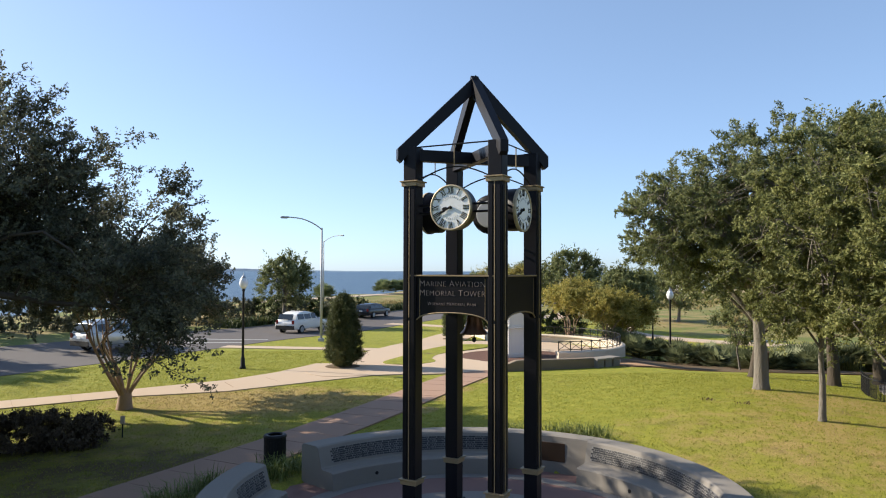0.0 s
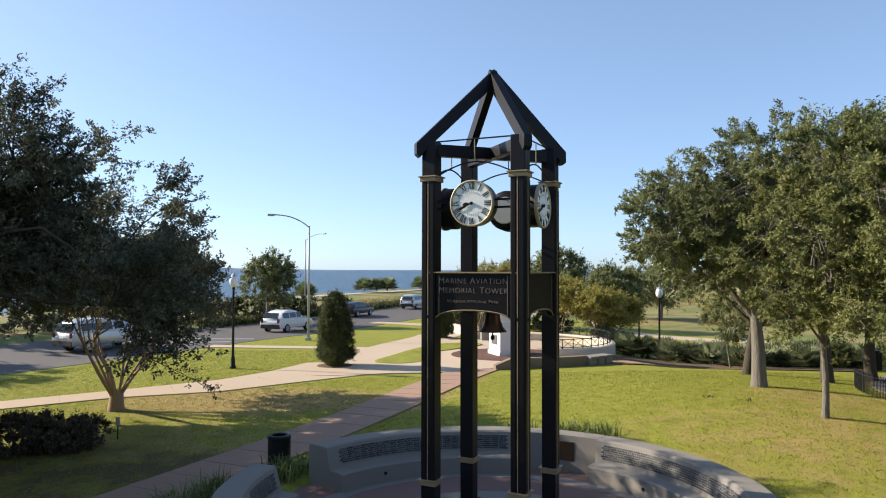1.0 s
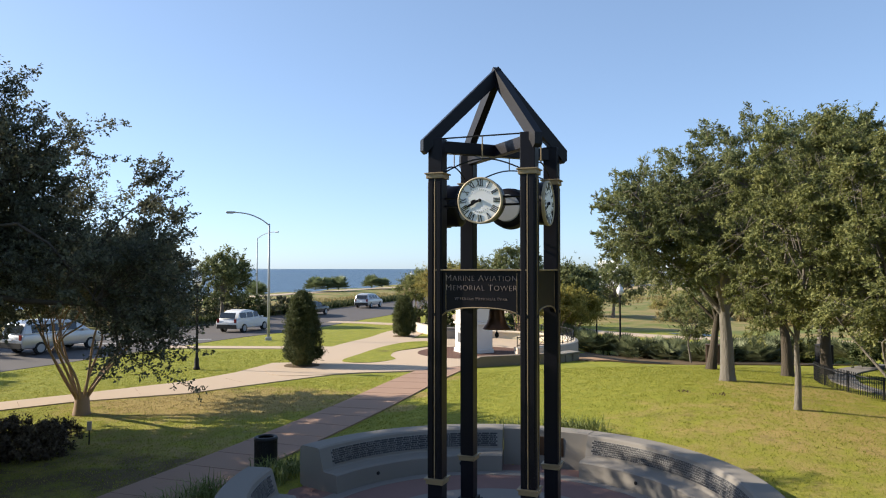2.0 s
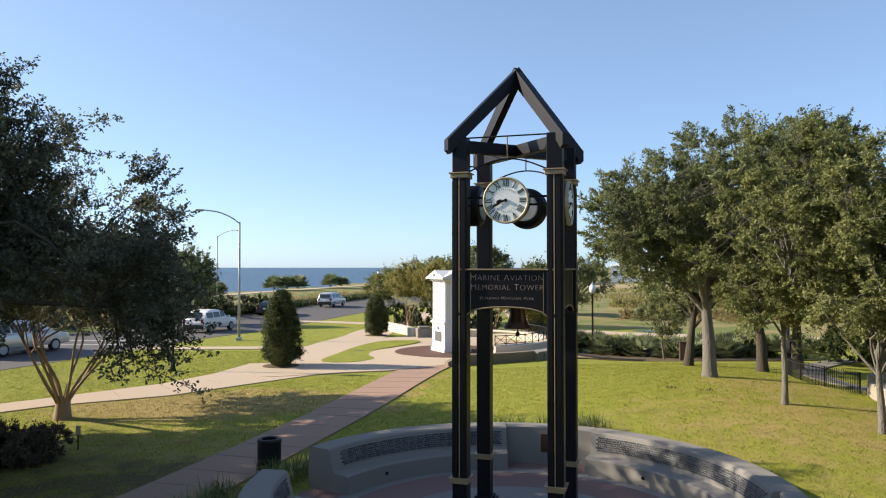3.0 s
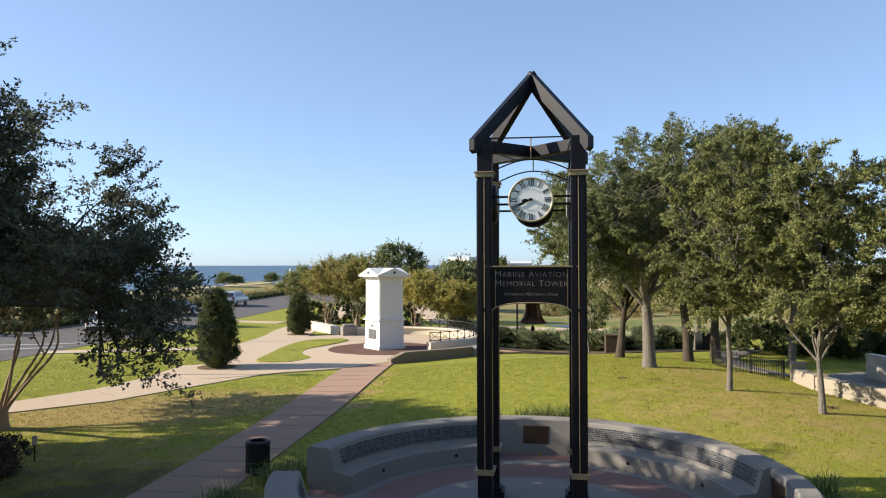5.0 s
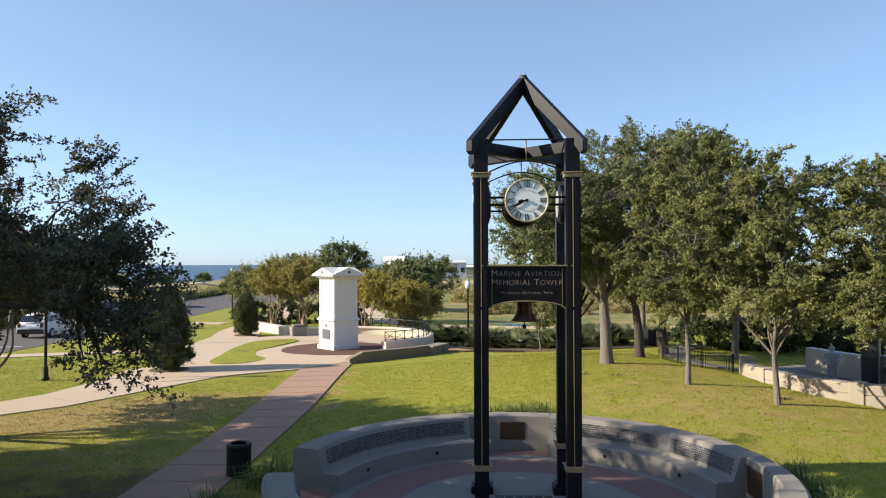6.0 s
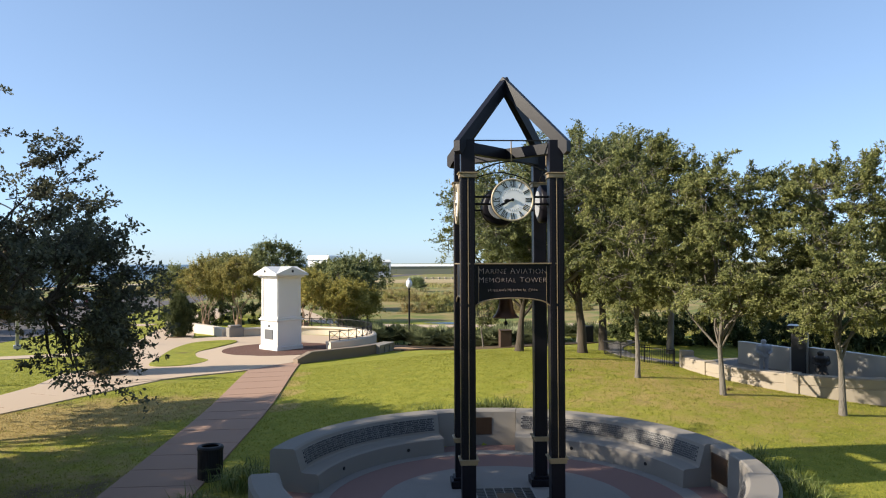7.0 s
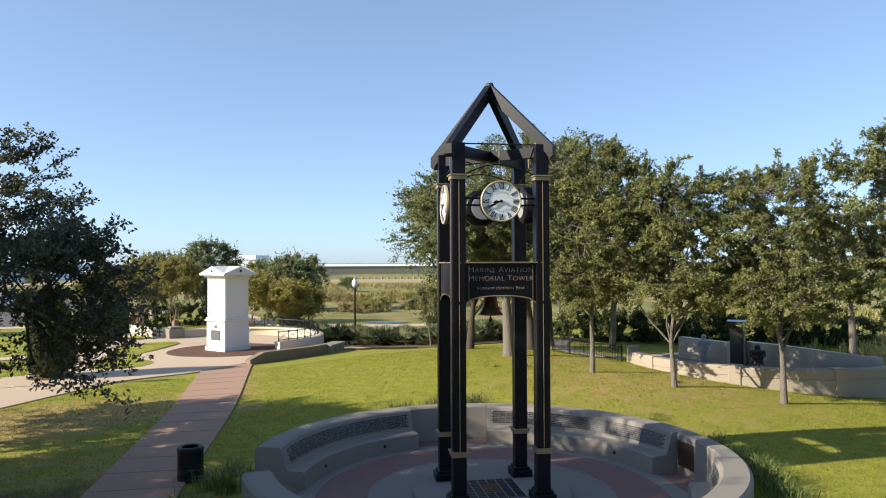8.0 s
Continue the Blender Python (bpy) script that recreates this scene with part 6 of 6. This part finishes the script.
# ---- cars on the road ----
def car(x, y, yaw, paint, high, long_, label, van):
    root = empty("car", pose(x, y, height(x, y) + 0.03, 0, 0, yaw), label, "car", "cars on the road")
    w = 0.9
    if van:
        low = [(-0.5, 0.2), (0.5, 0.2), (0.505, 0.40), (0.47, 0.51), (0.28, 0.62), (-0.48, 0.62), (-0.505, 0.45)]
        cab_ = [(-0.485, 0.60), (0.32, 0.60), (0.19, 0.83), (0.08, 0.96), (-0.08, 1.0), (-0.33, 0.985), (-0.44, 0.92)]
    else:
        low = [(-0.49, 0.2), (0.5, 0.2), (0.505, 0.42), (0.46, 0.53), (0.24, 0.61), (-0.48, 0.61), (-0.505, 0.46)]
        cab_ = [(-0.46, 0.59), (0.24, 0.59), (0.11, 0.84), (0.02, 0.95), (-0.12, 1.0), (-0.27, 0.97), (-0.37, 0.87)]

    def side_mesh(prof, inset, half):
        bm = bmesh.new()
        rows = []
        for sgn, k in ((-1, 0), (1, 0)):
            rows.append([bm.verts.new((px * long_, sgn * (half - inset * max(0, pz - 0.6) / 0.4), pz * high)) for px, pz in prof])
        bm.faces.new(rows[0]), bm.faces.new(rows[1][::-1])
        n = len(prof)
        for i in range(n):
            bm.faces.new((rows[0][i], rows[1][i], rows[1][(i + 1) % n], rows[0][(i + 1) % n]))
        bmesh.ops.recalc_face_normals(bm, faces=bm.faces)
        bmesh.ops.bevel(bm, geom=list(bm.edges), offset=0.075, segments=3, affect="EDGES", profile=0.5)
        return bm
    part("body", side_mesh(low, 0, w), paint, root, "", True)
    part("cabin", side_mesh(cab_, 0.2, w - 0.03), paint, root, "", True)
    for sgn in (-1, 1):
        for x0, x1 in ((-0.39, -0.21), (-0.19, -0.01), (0.01, 0.14)):
            part("side_window", box((x1 - x0) * long_, 0.02, high * 0.24, pose((x0 + x1) / 2 * long_, sgn * 0.846, high * 0.65, sgn * 17, 0, 0), 0.008), M_GLASSDARK, root)
    part("rear_window", box(0.02, 1.3, high * 0.26, pose(-0.488 * long_ - 0.012, 0, high * 0.65, 0, 21, 0), 0.005), M_GLASSDARK, root)
    part("windscreen", box(0.02, 1.4, high * 0.46, pose(0.25 * long_ + 0.03, 0, high * 0.625, 0, -53, 0), 0.005), M_GLASSDARK, root)
    for sgn in (-1, 1):
        part("tail_lamp", box(0.05, 0.2, 0.28, pose(-0.5 * long_, sgn * 0.72, high * 0.45), 0.015), M_RED, root, "red tail lamp")
        part("headlight", box(0.06, 0.34, 0.14, pose(0.495 * long_, sgn * 0.64, high * 0.42), 0.02), M_GLOBE, root, "clear headlight")
        part("mirror", box(0.14, 0.2, 0.13, pose(0.2 * long_, sgn * 0.98, high * 0.6), 0.03), paint, root)
    part("bumper", box(0.12, 1.66, 0.3, pose(-0.495 * long_, 0, high * 0.2), 0.03), M_TYRE, root)
    part("plate", box(0.02, 0.32, 0.14, pose(-0.512 * long_, 0, high * 0.44), 0.004), M_WHITE, root)
    for px in (-0.3, 0.31):
        for sgn in (-1, 1):
            m = pose(px * long_, sgn * 0.83, 0.33, 90, 0, 0)
            wheel = part("wheel", lathe([(0.24, -0.11), (0.32, -0.1), (0.335, 0), (0.32, 0.1), (0.24, 0.11)], m, 20), M_TYRE, root, "", True)
            part("rim", lathe([(0.22, -0.115), (0.22, 0.115)], m, 14), M_STEEL, wheel, "silver wheel rim")


car(-10.9, 55.6, 66, M_CARWHITE, 1.66, 4.4, "white compact SUV driving along the road", False)
car(-1.4, 87.2, 67, M_CARSILVER, 1.70, 4.6, "silver SUV driving along the road", True)
car(-7.2, 73.2, 67, M_CARDARK, 1.45, 4.6, "dark blue saloon car on the road", False)
car(-18.6, 41.4, 60, M_CARSILVER, 1.75, 5.0, "silver minivan passing behind the tree", True)

# ---- distance ----
def far_building(x, y, yaw, sx, sy, sz, label, windows, wall_mat, roof):
    root = empty("far_building", pose(x, y, ground_z(x, y) - 0.3, 0, 0, yaw), label, "building", "far buildings")
    part("wall", box(sx, sy, sz), wall_mat, root)
    part("roof", box(sx + 0.8, sy + 0.8, roof, pose(0, 0, sz), 0.1, 0.9), M_ROOFWHITE, root, "white metal roof")
    for i in range(windows):
        part("window", box(sx / windows * 0.55, 0.12, sz * 0.3, pose(-sx / 2 + (i + 0.5) * sx / windows, -sy / 2 - 0.02, sz * 0.4)), M_GLASSDARK, root)


far_building(70.5, 201.0, -52, 7.0, 7.5, 6.5, "white hangar beyond the trees", 2, M_ROOFWHITE, 1.3)
far_building(166, 290, -28, 60, 14, 3.9, "long low white-roofed building across the marsh", 0, M_OLIVEWALL, 1.0)
far_building(105.5, 240, -25, 11, 8, 5.9, "flat grey building beyond the trees", 4, M_BUILD, 0.8)
fence2 = empty("post_railing", pose(0, 0, 0), "far row of pale stone posts with a rail", "railing")
for i in range(24):
    x, y = 84 + i * 1.44, 167.7 - i * 0.9
    part("post", box(0.45, 0.45, 1.2, pose(x, y, ground_z(x, y) + 0.2)), M_TANWALL, fence2)
part("rail", rod([(84, 167.7, ground_z(84, 167) + 1.2), (117.1, 147, ground_z(117, 147) + 1.2)], 0.12, 5), M_TANWALL, fence2)
bank = part("earth_bank", rod([(48, 188, -2.2), (84, 167, -1.75), (118, 146, -1.75), (160, 120, -2.2)], 2.1, 16), M_BANK)
tagged(bank, "tan earth bank below the far railing", "bank", kind="structure")
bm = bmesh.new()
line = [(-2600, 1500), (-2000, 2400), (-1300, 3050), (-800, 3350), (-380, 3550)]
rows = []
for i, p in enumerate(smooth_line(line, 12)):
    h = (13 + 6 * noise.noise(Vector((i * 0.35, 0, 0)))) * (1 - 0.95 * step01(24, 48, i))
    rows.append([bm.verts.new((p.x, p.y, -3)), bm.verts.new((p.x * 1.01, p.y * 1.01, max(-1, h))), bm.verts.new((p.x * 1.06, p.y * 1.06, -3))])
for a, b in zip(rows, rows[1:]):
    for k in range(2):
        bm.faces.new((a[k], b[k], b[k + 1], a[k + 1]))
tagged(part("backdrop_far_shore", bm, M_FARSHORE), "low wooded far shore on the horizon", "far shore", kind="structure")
for x, y, a, b, turn in ((24.3, 55.0, 1.9, 0.8, -40), (39.5, 22.6, 4.4, 2.0, -35)):
    bm = bmesh.new()
    edge = [bm.verts.new((a * math.cos(w) * (1 + 0.25 * math.sin(3 * w + x)), b * math.sin(w) * (1 + 0.3 * math.sin(2 * w + y)), 0)) for w in [2 * math.pi * k / 36 for k in range(36)]]
    bm.faces.new(edge)
    pond = part("water_pond", bm, M_WATER)
    pond.matrix_world = pose(x, y, max(ground_z(x + dx, y + dy) for dx in (-2, 0, 2) for dy in (-1, 1)) + 0.03, 0, 0, turn)
    tagged(pond, "narrow pool of open water in the marsh", "pond", kind="structure")

# ---- pieces of the walls and plinth, last ----
BRICKS = []
rs = random.Random(29)
for k in range(8):
    bm = box(0.03, 0.184, 0.041, pose(0, 0, -0.0205), 0.003)
    for row in range((2, 1, 2, 0, 2, 1, 2, 0)[k]):
        y = -0.084 + rs.uniform(0, 0.05)
        while y < 0.04:
            w = rs.uniform(0.02, 0.045)
            add_box(bm, 0.002, w, 0.006, pose(-0.0155, y + w / 2, 0.006 - 0.015 * row))
            y += w + rs.uniform(0.01, 0.035)
    for face in bm.faces:
        face.material_index = int(face.calc_center_median().x < -0.0152)
    me = bpy.data.meshes.new("brick")
    bm.to_mesh(me)
    bm.free()
    me.materials.append(M_NAME)
    me.materials.append(M_ENGRAVED)
    BRICKS.append(me)
for key, a0, a1 in (("back", 135.5, 79.5), ("east", 49, -15.5), ("south_bench", -47, -68), ("west", 163.5, 180)):
    wall_ob = WALLS[key]
    lo, hi = min(a0, a1), max(a0, a1)
    part("panel", sweep([(4.425, 0.30), (4.46, 0.30), (4.555, 0.625), (4.52, 0.625)], TOWER, lo - 0.1, hi + 0.1, step=1.5), M_NAMEJOINT, wall_ob, "mortar bed of the brick panel")
    n = int(radians(hi - lo) * 4.47 / 0.19)
    for row in range(7):
        z = 0.325 + row * 0.0455
        for i in range(n):
            a = lo + (hi - lo) * (i + 0.5) / n
            ob = new("brick", rs.choice(BRICKS))
            ob.parent = wall_ob
            ob.matrix_local = on_ring(4.434 + (z - 0.30) * 0.295, a + (0.25 if row % 2 else -0.25), z) @ pose(0, 0, 0, 0, 16, 0)
tile_me = bpy.data.meshes.new("plinth_brick")
bm = box(0.175, 0.078, 0.014, None, 0.003)
bm.to_mesh(tile_me)
bm.free()
tile_me.materials.append(M_NAME)
plinth = scene.objects["pavement_plinth"]
bed = part("mortar_bed", box(1.24, 1.34, 0.006, pose(*TOWER, FLOOR + 0.1, 0, 0, YAW)), M_NAMEJOINT)
bed.parent = plinth
bed.matrix_parent_inverse = Matrix.Translation((-TOWER[0], -TOWER[1], 0))
for i in range(6):
    for j in range(13):
        if 2 <= i <= 3 and 4 <= j <= 8:
            continue
        m = pose(*TOWER, 0, 0, 0, YAW) @ pose(-0.5 + i * 0.2, -0.62 + j * 0.1, FLOOR + 0.1)
        ob = new("brick", tile_me)
        ob.parent = plinth
        ob.matrix_parent_inverse = Matrix.Translation((-TOWER[0], -TOWER[1], 0))
        ob.matrix_basis = m
pl = part("centre_plaque", box(0.38, 0.48, 0.02, pose(*TOWER, FLOOR + 0.1, 0, 0, YAW), 0.005), M_BRONZE)
pl.parent = plinth
pl.matrix_parent_inverse = Matrix.Translation((-TOWER[0], -TOWER[1], 0))
